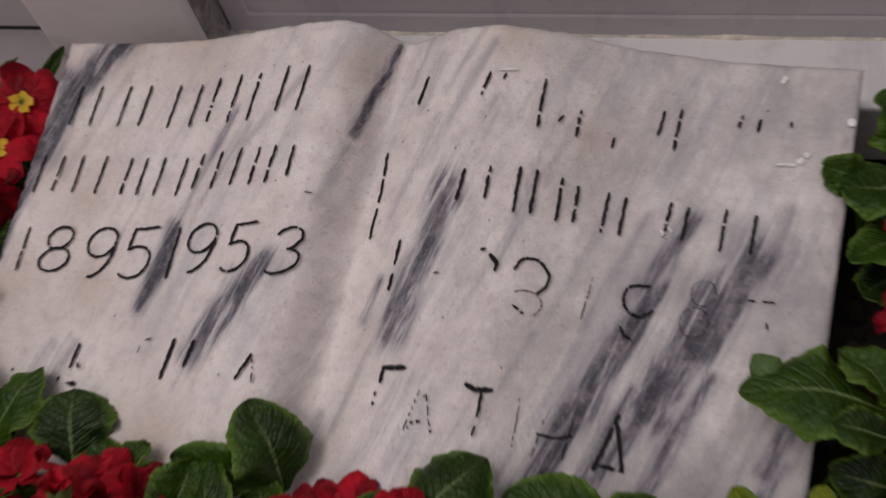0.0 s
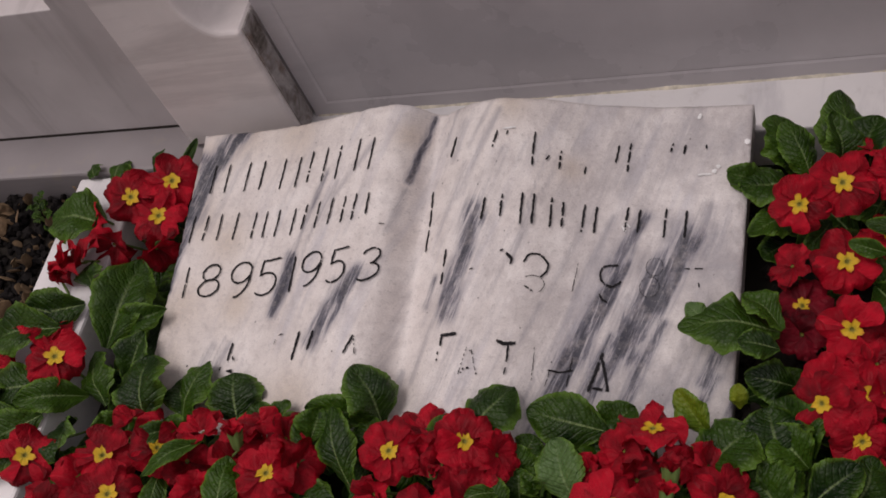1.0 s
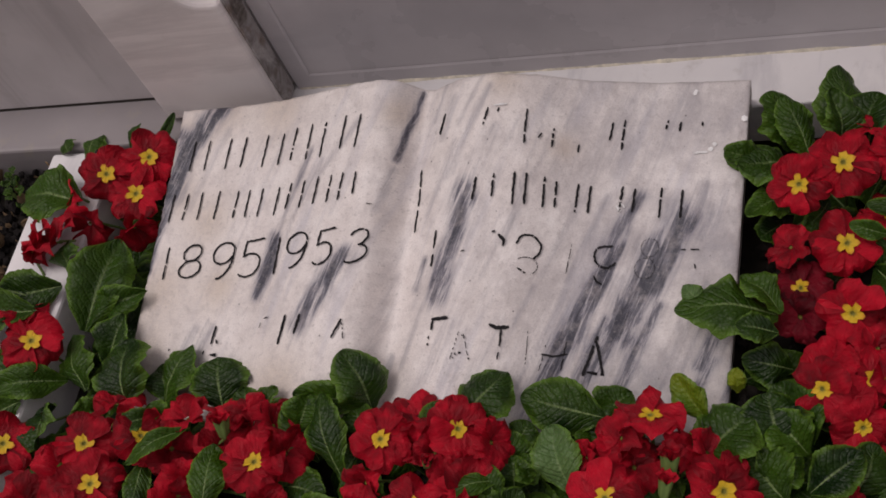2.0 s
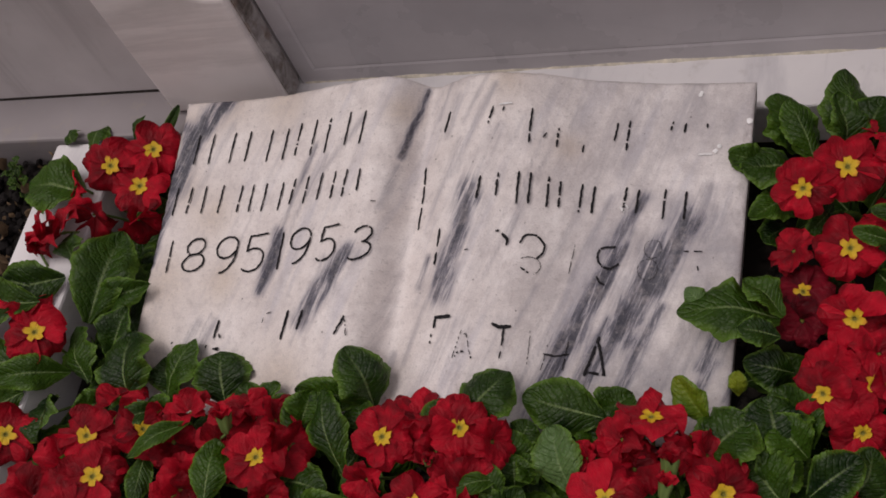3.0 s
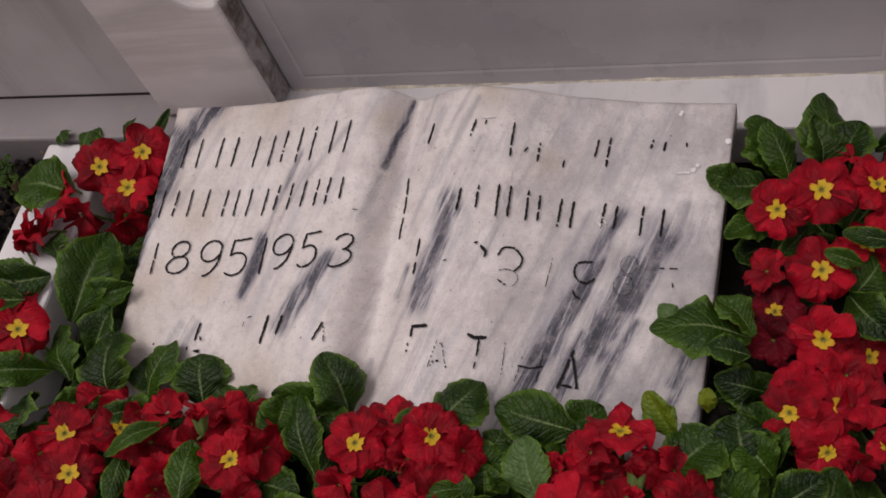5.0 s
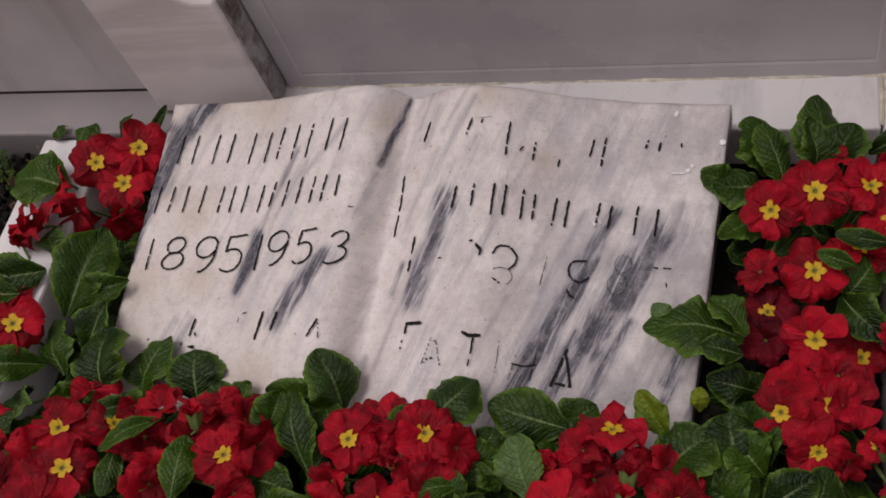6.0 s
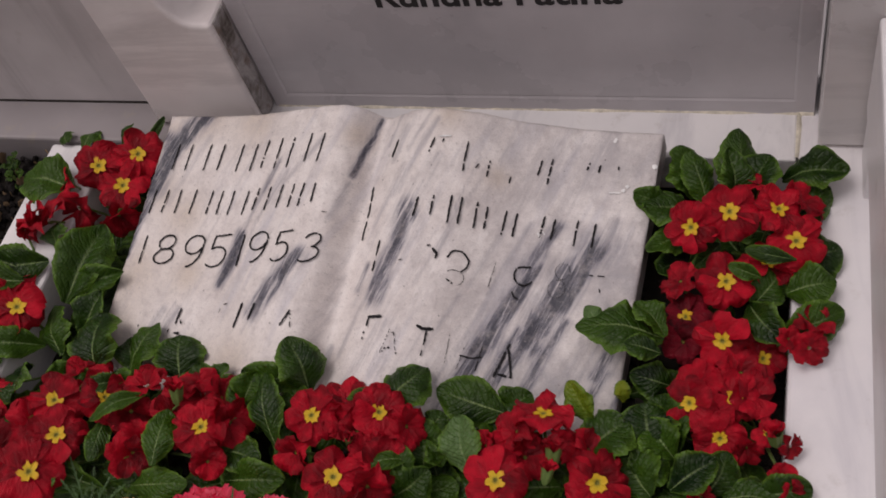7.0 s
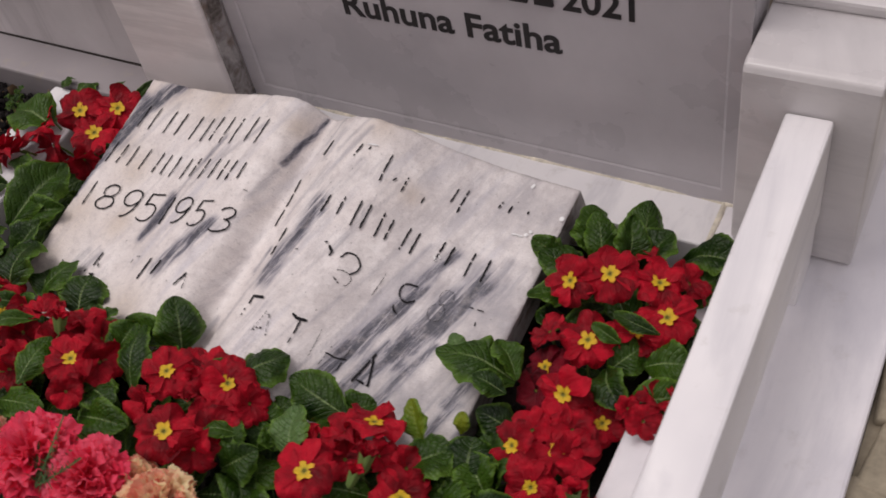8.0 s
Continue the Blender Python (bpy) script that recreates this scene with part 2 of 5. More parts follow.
def eye_material():
    """Yellow star, olive at its throat and amber at the tips."""
    m, n, l, b = material("yellow_flower_eye", (0.62, 0.36, 0.012), 0.7)
    co = n.new("ShaderNodeTexCoord")
    reach = n.new("ShaderNodeVectorMath")
    reach.operation = "LENGTH"
    l.new(co.outputs["Object"], reach.inputs[0])
    wobble = node(n, "ShaderNodeTexNoise", Scale=16.0, Detail=3.0)
    l.new(co.outputs["Object"], wobble.inputs[0])
    mixed = n.new("ShaderNodeMath")
    mixed.operation = "MULTIPLY_ADD"
    l.new(wobble.outputs[0], mixed.inputs[0])
    mixed.inputs[1].default_value = 0.14
    l.new(reach.outputs["Value"], mixed.inputs[2])
    r = ramp(n, (0.15, (0.17, 0.15, 0.012)), (0.24, (0.56, 0.37, 0.010)), (0.36, (0.66, 0.39, 0.012)), (0.46, (0.50, 0.14, 0.008)))
    l.new(mixed.outputs[0], r.inputs[0])
    l.new(r.outputs[0], b.inputs["Base Color"])
    return m


EYE = eye_material()
FLECK = plain("white_paint_fleck", (0.86, 0.86, 0.86), 0.5)
CORE = plain("greenish_flower_throat", (0.16, 0.14, 0.015), 0.7, 0.3, 500)
STEM = plain("pale_green_stem", (0.13, 0.20, 0.05), 0.6, 0.3, 200)
NEEDLE = plain("fern_green_needles", (0.045, 0.10, 0.025), 0.6, 0.3, 200)
FILM = plain("crumpled_clear_film", (0.30, 0.27, 0.29), 0.12, 0.2, 200)


# Lichen and rust mottling, with the side faces' shade put into its dark tones
def shaded_lichen_material():
    m, n, l, b = material("shaded_lichen_marble", (0.3, 0.27, 0.26), 0.8)
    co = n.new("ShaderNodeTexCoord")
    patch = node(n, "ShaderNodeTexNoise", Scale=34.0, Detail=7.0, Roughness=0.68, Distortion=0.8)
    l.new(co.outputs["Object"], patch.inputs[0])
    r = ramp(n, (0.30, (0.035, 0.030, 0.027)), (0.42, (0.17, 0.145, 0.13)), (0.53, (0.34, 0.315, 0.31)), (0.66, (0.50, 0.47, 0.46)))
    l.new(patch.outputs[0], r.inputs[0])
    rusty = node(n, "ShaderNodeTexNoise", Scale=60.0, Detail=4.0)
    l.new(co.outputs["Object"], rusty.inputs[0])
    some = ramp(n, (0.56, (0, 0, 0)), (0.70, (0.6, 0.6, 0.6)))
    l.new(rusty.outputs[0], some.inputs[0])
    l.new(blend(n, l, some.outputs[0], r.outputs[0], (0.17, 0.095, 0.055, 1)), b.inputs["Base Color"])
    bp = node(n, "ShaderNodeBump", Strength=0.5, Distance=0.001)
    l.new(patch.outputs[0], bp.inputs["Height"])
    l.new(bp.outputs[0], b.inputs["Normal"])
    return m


STAINED_SHADED = shaded_lichen_material()
GRAVEL = plain("dark_grey_gravel", (0.013, 0.011, 0.011), 0.9, 0.6, 160, 0.6)
GRAVEL.node_tree.nodes["Principled BSDF"].inputs["Specular IOR Level"].default_value = 0.15
LITTER = plain("dry_brown_litter", (0.17, 0.11, 0.06), 0.85, 0.5, 120, 0.5)
EARTH = plain("brown_bare_earth", (0.055, 0.043, 0.032), 0.95, 0.4, 25, 1.0)
PAVER = plain("weathered_brown_stone", (0.30, 0.26, 0.19), 0.85, 0.35, 45, 0.9)


def leaf_material(name, dark, light, rib):
    m, n, l, b = material(name, dark, 0.42)
    b.inputs["Specular IOR Level"].default_value = 0.24
    co = n.new("ShaderNodeTexCoord")
    sep = n.new("ShaderNodeSeparateXYZ")
    l.new(co.outputs["UV"], sep.inputs[0])
    side = n.new("ShaderNodeMath")
    side.operation = "ABSOLUTE"
    l.new(sep.outputs[0], side.inputs[0])
    slope = n.new("ShaderNodeMath")
    slope.operation = "MULTIPLY_ADD"
    l.new(side.outputs[0], slope.inputs[0])
    slope.inputs[1].default_value = -0.30
    bend = node(n, "ShaderNodeTexNoise", Scale=60.0, Detail=2.0)
    l.new(co.outputs["Object"], bend.inputs[0])
    sway = n.new("ShaderNodeMath")
    sway.operation = "MULTIPLY_ADD"
    l.new(bend.outputs[0], sway.inputs[0])
    sway.inputs[1].default_value = 0.12
    l.new(sep.outputs[1], sway.inputs[2])
    l.new(sway.outputs[0], slope.inputs[2])
    freq = n.new("ShaderNodeMath")
    freq.operation = "MULTIPLY"
    l.new(slope.outputs[0], freq.inputs[0])
    freq.inputs[1].default_value = 9.0
    saw = n.new("ShaderNodeMath")
    saw.operation = "PINGPONG"
    l.new(freq.outputs[0], saw.inputs[0])
    saw.inputs[1].default_value = 0.5
    veins = ramp(n, (0.0, (1, 1, 1)), (0.10, (0.35, 0.35, 0.35)), (0.22, (0, 0, 0)))
    l.new(saw.outputs[0], veins.inputs[0])
    mid = ramp(n, (0.022, (1, 1, 1)), (0.060, (0, 0, 0)))
    l.new(side.outputs[0], mid.inputs[0])
    cells = n.new("ShaderNodeTexVoronoi")
    cells.inputs["Scale"].default_value = 390.0
    l.new(co.outputs["Object"], cells.inputs[0])
    big = node(n, "ShaderNodeTexNoise", Scale=45.0, Detail=5.0)
    l.new(co.outputs["Object"], big.inputs[0])
    info = n.new("ShaderNodeObjectInfo")
    add = n.new("ShaderNodeMath")
    add.operation = "MULTIPLY_ADD"
    l.new(info.outputs["Random"], add.inputs[0])
    add.inputs[1].default_value = 0.5
    l.new(big.outputs[0], add.inputs[2])
    base = ramp(n, (0.35, dark), (0.95, light))
    l.new(add.outputs[0], base.inputs[0])
    edge = ramp(n, (0.72, (0, 0, 0)), (1.0, (0.8, 0.8, 0.8)))
    l.new(side.outputs[0], edge.inputs[0])
    colour = blend(n, l, edge.outputs[0], base.outputs[0], (0.10, 0.19, 0.022, 1))
    thin = n.new("ShaderNodeMath")
    thin.operation = "MULTIPLY"
    l.new(veins.outputs[0], thin.inputs[0])
    thin.inputs[1].default_value = 0.018
    colour = blend(n, l, thin.outputs[0], colour, (*rib, 1))
    most = n.new("ShaderNodeMath")
    most.operation = "MULTIPLY"
    l.new(mid.outputs[0], most.inputs[0])
    fade = node(n, "ShaderNodeMapRange", From_Min=0.2, From_Max=0.9, To_Min=0.75, To_Max=0.06)
    l.new(sep.outputs[1], fade.inputs[0])
    l.new(fade.outputs[0], most.inputs[1])
    colour = blend(n, l, most.outputs[0], colour, (*rib, 1))
    l.new(colour, b.inputs["Base Color"])
    hsum = n.new("ShaderNodeMath")
    hsum.operation = "MULTIPLY_ADD"
    l.new(veins.outputs[0], hsum.inputs[0])
    hsum.inputs[1].default_value = 0.85
    l.new(cells.outputs["Distance"], hsum.inputs[2])
    bp = node(n, "ShaderNodeBump", Strength=0.5, Distance=0.0016)
    bp.invert = True
    l.new(hsum.outputs[0], bp.inputs["Height"])
    l.new(bp.outputs[0], b.inputs["Normal"])
    b.inputs["Subsurface Weight"].default_value = 0.08
    b.inputs["Subsurface Radius"].default_value = (0.001, 0.003, 0.0006)
    return m


LEAF = leaf_material("primrose_leaf", (0.0028, 0.0145, 0.0016), (0.031, 0.074, 0.004), (0.22, 0.30, 0.12))
PALE_LEAF = leaf_material("pale_leaf_underside", (0.055, 0.11, 0.032), (0.105, 0.18, 0.055), (0.20, 0.28, 0.12))
YELLOW_LEAF = leaf_material("yellowing_leaf", (0.060, 0.115, 0.006), (0.20, 0.24, 0.014), (0.20, 0.25, 0.05))


# Building helpers
def finish(bm, name, mat, parent=None, label="", smooth=False):
    me = bpy.data.meshes.new(name)
    bm.normal_update()
    bm.to_mesh(me)
    bm.free()
    if mat:
        me.materials.append(mat)
    if smooth:
        me.polygons.foreach_set("use_smooth", [True] * len(me.polygons))
    ob = new(name, me)
    if parent:
        ob.parent = parent
    if label:
        ob["label"] = label
    return ob


def part(name, bm, mat, parent, label="", smooth=False):
    return finish(bm, name, mat, parent, label, smooth)


def block(x0, x1, y0, y1, z0, z1, bevel=0.002, steps=2):
    bm = bmesh.new()
    bmesh.ops.create_cube(bm, size=1)
    for v in bm.verts:
        v.co = ((x0 + x1) / 2 + v.co.x * (x1 - x0), (y0 + y1) / 2 + v.co.y * (y1 - y0), (z0 + z1) / 2 + v.co.z * (z1 - z0))
    if bevel:
        bmesh.ops.bevel(bm, geom=bm.edges[:], offset=bevel, segments=steps, profile=0.5, affect="EDGES")
    return bm


def empty(name, at, label, category, group="", kind=""):
    e = new(name)
    e.location = at
    e.empty_display_size = 0.02
    return tagged(e, label, category, group, kind)


# The large structure
def slab(name, label, category, mat, dims, bevel=0.003, kind=""):
    return tagged(finish(block(*dims, bevel), name, mat), label, category, kind=kind)


# left end of the ledge: dirt and shade both sit in its dark base
slab("ledge", "grey marble ledge, darkened for dirt and shade, with a dirty joint under the side wall", "ledge", SHADED_LEDGE, (-0.95, -0.3905, -0.050, 0.16, -0.045, 0.0), 0.003, "structure")
slab("ledge", "white marble ledge at the foot of the headstone", "ledge", WHITE_MARBLE, (-0.390, 0.1865, -0.050, 0.16, -0.045, 0.0), 0.002, "structure")
slab("kerb", "white marble kerb beside a gravel strip", "kerb", WHITE_MARBLE, (-0.541, -0.4705, -1.6, -0.052, -0.12, -0.005), 0.003, "structure")
slab("kerb", "broad white marble kerb under a marble rail", "kerb", KERB_MARBLE, (0.188, 0.338, -1.6, 0.16, -0.14, 0.0), 0.003, "structure")
slab("soil", "dark planting soil between the kerbs", "soil", SOIL, (-0.470, 0.187, -1.6, -0.052, -0.30, -0.062), 0, "structure")

# Headstone: plate with a raised rim and its letters
headstone = empty("headstone", (0, 0, 0), "grey polished marble headstone plate with black lettering", "headstone")
part("plate", block(-0.299, 0.199, 0.0012, 0.045, 0.0, 0.62, 0.002), GREY_MARBLE, headstone)


def frame_strip(name, mat, x0, x1, z0, z1, inset, depth, parent):
    """A bevelled rim round a plate: outer edge at the front, sloping inwards to the field."""
    bm = bmesh.new()
    rings = []
    for d, y in ((0.0, 0.004), (0.0, -0.0005), (inset - 0.0022, -0.0002), (inset, depth)):
        rings.append([bm.verts.new(p) for p in ((x0 + d, y, z0 + d), (x1 - d, y, z0 + d), (x1 - d, y, z1 - d), (x0 + d, y, z1 - d))])
    for a, b in zip(rings, rings[1:]):
        for i in range(4):
            bm.faces.new((a[i], a[(i + 1) % 4], b[(i + 1) % 4], b[i]))
    bmesh.ops.recalc_face_normals(bm, faces=bm.faces[:])
    return part(name, bm, mat, parent)


frame_strip("rim", GREY_MARBLE, -0.299, 0.199, 0.0, 0.62, 0.0172, 0.0009, headstone)


def lettering(text, x, z, size, width, parent):
    cu = bpy.data.curves.new("lettering", "FONT")
    cu.body, cu.size, cu.extrude, cu.offset = text, size, 0.0012, size * 0.022
    probe = bpy.data.objects.new("probe", cu)
    me = bpy.data.meshes.new_from_object(probe)
    bpy.data.objects.remove(probe)
    xs = [v.co.x for v in me.vertices]
    k = width / (max(xs) - min(xs))
    low = min(xs)
    for v in me.vertices:
        v.co = (x + (v.co.x - low) * k, -v.co.z + 0.0018, z + v.co.y)
    me.materials.append(PAINT)
    ob = new("lettering", me)
    ob.parent = parent
    ob["label"] = "raised bold black lettering"
    return ob


lettering("Ruhuna Fatiha", -0.157, 0.1265, 0.0335, 0.207, headstone)
lettering("2021", 0.0535, 0.170, 0.0325, 0.058, headstone)
for n, x in enumerate((-0.012, 0.008, 0.030)):
    part("text_bar", block(x, x + 0.016, -0.001, 0.004, 0.171, 0.192, 0.0004, 1), PAINT, headstone, "plain black bar in place of lettering")

# Sealant beads along the foot of the plate
def bead(x0, x1, y, z, r, seed):
    rng = random.Random(seed)
    bm = bmesh.new()
    rings = []
    for i in range(150):
        x = x0 + (x1 - x0) * i / 149
        k = r * rng.uniform(0.92, 1.06) * (0.85 + 0.45 * noise.noise((x * 28, 0, seed)))
        rings.append([bm.verts.new((x, y - k * math.cos(a), z + k * math.sin(a) * 0.9)) for a in (0, 0.5, 1.05, 1.57)])
    for a, b in zip(rings, rings[1:]):
        for i in range(3):
            bm.faces.new((a[i], a[i + 1], b[i + 1], b[i]))
    return bm


tagged(finish(bead(-0.297, 0.199, 0.002, 0.0, 0.0040, 3), "sealant_bead", CAULK, smooth=True), "uneven yellowed sealant bead along the headstone foot", "sealant", kind="structure")
joint_bead = tagged(finish(bead(-0.048, 0.0, 0.0, 0.0, 0.0042, 8), "sealant_bead", CAULK, smooth=True), "rough yellowed sealant in the ledge joint", "sealant", kind="structure")
joint_bead.matrix_world = pose(0.1855, 0, -0.0006, rz=90)


def prism(points, axis, a, b, bevel):
    """A bevelled prism: an outline in x and z pushed along y, or in y and z along x."""
    bm = bmesh.new()
    rows = [[bm.verts.new((p, k, z) if axis == "y" else (k, p, z)) for p, z in points] for k in (a, b)]
    n = len(points)
    for i in range(n):
        bm.faces.new((rows[0][i], rows[0][(i + 1) % n], rows[1][(i + 1) % n], rows[1][i]))
    bm.faces.new(rows[0])
    bm.faces.new(rows[1])
    bmesh.ops.recalc_face_normals(bm, faces=bm.faces[:])
    sharp = [e for e in bm.edges if e.calc_face_angle(0) > 0.5]
    bmesh.ops.bevel(bm, geom=sharp, offset=bevel, segments=3, profile=0.5, affect="EDGES")
    return bm


# right pillar: a low block with a broad top
right_pillar = empty("pillar", (0, 0, 0), "pale grey marble pillar with a broad rounded top", "pillar")
part("shaft", prism(((-0.036, 0.003), (-0.036, 0.1725), (-0.0335, 0.1775), (-0.028, 0.1795), (0.030, 0.181), (0.10, 0.184), (0.10, 0.003)), "x", 0.2025, 0.2955, 0.002), PILLAR_MARBLE, right_pillar)
part("back_cap", block(0.2025, 0.2955, 0.033, 0.10, 0.181, 0.191, 0.003), PILLAR_MARBLE, right_pillar, "streaked grey marble cap")
part("mortar_bed", block(0.206, 0.292, -0.031, 0.09, 0.0, 0.0032, 0.0004, 1), CAULK, right_pillar, "thin mortar bed under the pillar")

# left pillar: tall, with a scooped shoulder towards the plate
left_pillar = empty("pillar", (0, 0, 0), "grey veined marble pillar with a scooped shoulder beside the headstone plate", "pillar")
scoop = [(-0.419, 0.003), (-0.3030, 0.003), (-0.3030, 0.135)]
scoop += [(-0.317 - 0.027 * math.sin(radians(a)), 0.1785 - 0.043 * math.cos(radians(a))) for a in range(0, 91, 6)] + [(-0.344, 0.30), (-0.419, 0.30)]
part("shaft", prism(scoop, "y", -0.029, 0.10, 0.0045), WARM_MARBLE, left_pillar)
# lichen belongs low down; higher up the strip's dark colour paints shade
part("weathered_side", block(-0.3031, -0.3010, -0.0235, -0.001, 0.004, 0.134, 0.0006, 1), STAINED_SHADED, left_pillar, "lichen-stained side face, darkened for shade")
part("mortar_bed", block(-0.412, -0.306, -0.024, 0.09, 0.0, 0.0032, 0.0004, 1), CAULK, left_pillar, "thin mortar bed under the pillar")

panel = empty("side_panel", (0, 0, 0), "grey marble side wall with a stepped top beside the pillar", "side wall")
bm = bmesh.new()
outline = ((-0.95, 0.0012), (-0.4205, 0.0012), (-0.4205, 0.30), (-0.484, 0.30), (-0.484, 0.157), (-0.95, 0.157))
rows = [[bm.verts.new((x, y, z)) for x, z in outline] for y in (0.001, 0.06)]
for i in range(6):
    bm.faces.new((rows[0][i], rows[0][(i + 1) % 6], rows[1][(i + 1) % 6], rows[1][i]))
bm.faces.new(rows[0])
bm.faces.new(rows[1])
bmesh.ops.recalc_face_normals(bm, faces=bm.faces[:])
bmesh.ops.bevel(bm, geom=bm.edges[:], offset=0.0012, segments=2, profile=0.5, affect="EDGES")
part("front_slab", bm, PANEL_MARBLE, panel)
part("back_slab", block(-0.95, -0.4205, 0.062, 0.10, 0.003, 0.40, 0.003), PANEL_MARBLE, panel)
tagged(finish(block(-0.95, -0.4205, -0.0003, 0.03, -0.001, 0.0012, 0.0002, 1), "dark_joint", SOIL), "dark dirty joint under the side panel", "joint", kind="structure")

# Rail on feet along the right kerb
rail = empty("marble_rail", (0.2515, -0.0405, 0), "white marble rail on short feet above the kerb", "rail")
rail.rotation_euler = (0, 0, radians(1.1))
part("bar", block(-0.0165, 0.0165, -1.5, 0.0035, 0.053, 0.146, 0.0025), WHITE_MARBLE, rail)
for y in (-0.046, -0.70, -1.40):
    part("foot", block(-0.0150, 0.0155, y, y + 0.046, -0.001, 0.0535, 0.002), WHITE_MARBLE, rail)

# Marble book
TL, TR = Vector((-0.367, -0.054, 0.045)), Vector((0.083, -0.056, 0.037))
BL, BR = Vector((-0.396, -0.285, -0.032)), Vector((0.064, -0.290, -0.040))
PAGE = Vector((0.0155, -0.3166, 0.9484)).normalized()
RISE = ((-0.05, 0), (0, 0), (0.1, 0.003), (0.2, 0.011), (0.32, 0.030), (0.37, 0.038), (0.41, 0.0415), (0.445, 0.036), (0.465, 0.018),
        (0.475, 0.013), (0.50, 0.019), (0.54, 0.033), (0.595, 0.0415), (0.665, 0.035), (0.75, 0.016), (0.86, 0.004), (1.0, 0), (1.05, 0))


def rise(u):
    """Height of the curled pages over the flat slab, smoothed over a narrow window."""
    xs, ys = zip(*RISE)
    return float(np.mean(np.interp(u + np.linspace(-0.012, 0.012, 7), xs, ys)))


def page(u, v, lift=0.0):
    return (TL.lerp(TR, u)).lerp(BL.lerp(BR, u), v) + PAGE * (rise(u) + lift)


VEINS = []


def vein(points, width, strength):
    VEINS.append((np.array(points) * (0.45, 0.24), width * 0.95, strength * 1.05))


vein(((0.471, 0.017), (0.46, 0.137), (0.451, 0.246)), 0.0022, 0.95)
vein(((0.066, 0.010), (0.012, 0.15), (-0.004, 0.30)), 0.009, 1.15)
vein(((0.045, 0.02), (0.0, 0.13)), 0.006, 0.9)
vein(((-0.004, 0.30), (-0.012, 0.42), (-0.02, 0.56)), 0.006, 0.8)
vein(((-0.005, 0.089), (0.024, 0.161)), 0.007, 0.8)
vein(((0.29, 0.2), (0.265, 0.343), (0.245, 0.468)), 0.004, 0.45)
vein(((0.245, 0.468), (0.239, 0.559), (0.228, 0.658)), 0.006, 1.0)
vein(((0.382, 0.13), (0.309, 0.296)), 0.004, 0.25)
vein(((0.394, 0.554), (0.357, 0.656), (0.323, 0.758)), 0.009, 0.85)
vein(((0.577, 0.353), (0.578, 0.479), (0.562, 0.561), (0.556, 0.669)), 0.009, 0.8)
vein(((0.574, 0.369), (0.591, 0.389)), 0.009, 0.6)
vein(((0.525, 0.555), (0.514, 0.638)), 0.003, 0.7)
vein(((0.845, 0.348), (0.822, 0.443), (0.796, 0.562)), 0.006, 0.6)
vein(((0.813, 0.511), (0.789, 0.645), (0.75, 0.812), (0.728, 0.944)), 0.009, 0.95)
vein(((0.814, 0.706), (0.773, 0.904)), 0.004, 0.7)
vein(((0.918, 0.427), (0.881, 0.519), (0.859, 0.635), (0.832, 0.736)), 0.014, 0.95)
vein(((0.906, 0.501), (0.875, 0.618)), 0.009, 0.9)
vein(((0.859, 0.635), (0.812, 0.803), (0.782, 0.919)), 0.008, 0.8)
vein(((0.89, 0.665), (0.86, 0.796), (0.84, 0.925)), 0.005, 0.75)
vein(((0.974, 0.744), (0.957, 0.832)), 0.006, 0.8)
vein(((0.972, 0.814), (0.946, 0.934)), 0.006, 0.7)
vein(((1.008, 0.81), (0.994, 0.92)), 0.003, 0.6)
vein(((0.942, 0.318), (0.92, 0.468)), 0.006, 0.35)
vein(((0.975, 0.317), (0.96, 0.498)), 0.004, 0.2)
vein(((0.108, 0.759), (0.082, 0.872)), 0.005, 0.3)
vein(((0.144, 0.758), (0.115, 0.851)), 0.004, 0.35)
vein(((0.724, 0.999), (0.714, 1.071)), 0.008, 0.9)
vein(((0.763, 0.333), (0.715, 0.593)), 0.004, 0.2)
vein(((0.662, 0.734), (0.617, 0.995)), 0.006, 0.18)
# spine valley: shading of the fold drawn as a faint vein
vein(((0.47, 0.599), (0.452, 0.881)), 0.006, 0.18)
vein(((0.815, 0.07), (0.803, 0.278)), 0.009, 0.18)
vein(((0.908, 0.013), (0.884, 0.202)), 0.01, 0.2)
vein(((0.596, 0.744), (0.538, 0.971)), 0.007, 0.22)
# lower end of the spine valley, its shading drawn the same way
vein(((0.484, 0.838), (0.466, 0.975)), 0.004, 0.3)
vein(((0.441, 0.803), (0.427, 0.921)), 0.004, 0.12)


# fainter natural veining, denser on the right page
drift = random.Random(31)
for k in range(64):
    u = 0.52 + 0.48 * drift.random() if k < 46 else 0.5 * drift.random()
    v, reach = drift.uniform(-0.05, 0.95), drift.uniform(0.08, 0.30)
    vein(((u, v), (u - 0.085 * reach / 0.5 + drift.uniform(-0.01, 0.01), v + reach)), drift.uniform(0.0012, 0.0045), drift.uniform(0.10, 0.30))

# broad grey clouding of the right page
for k in range(16):
    u, v = 0.60 + 0.44 * drift.random(), drift.uniform(0.0, 0.85)
    vein(((u, v), (u - 0.05, v + 0.2)), drift.uniform(0.008, 0.016), drift.uniform(0.08, 0.17))


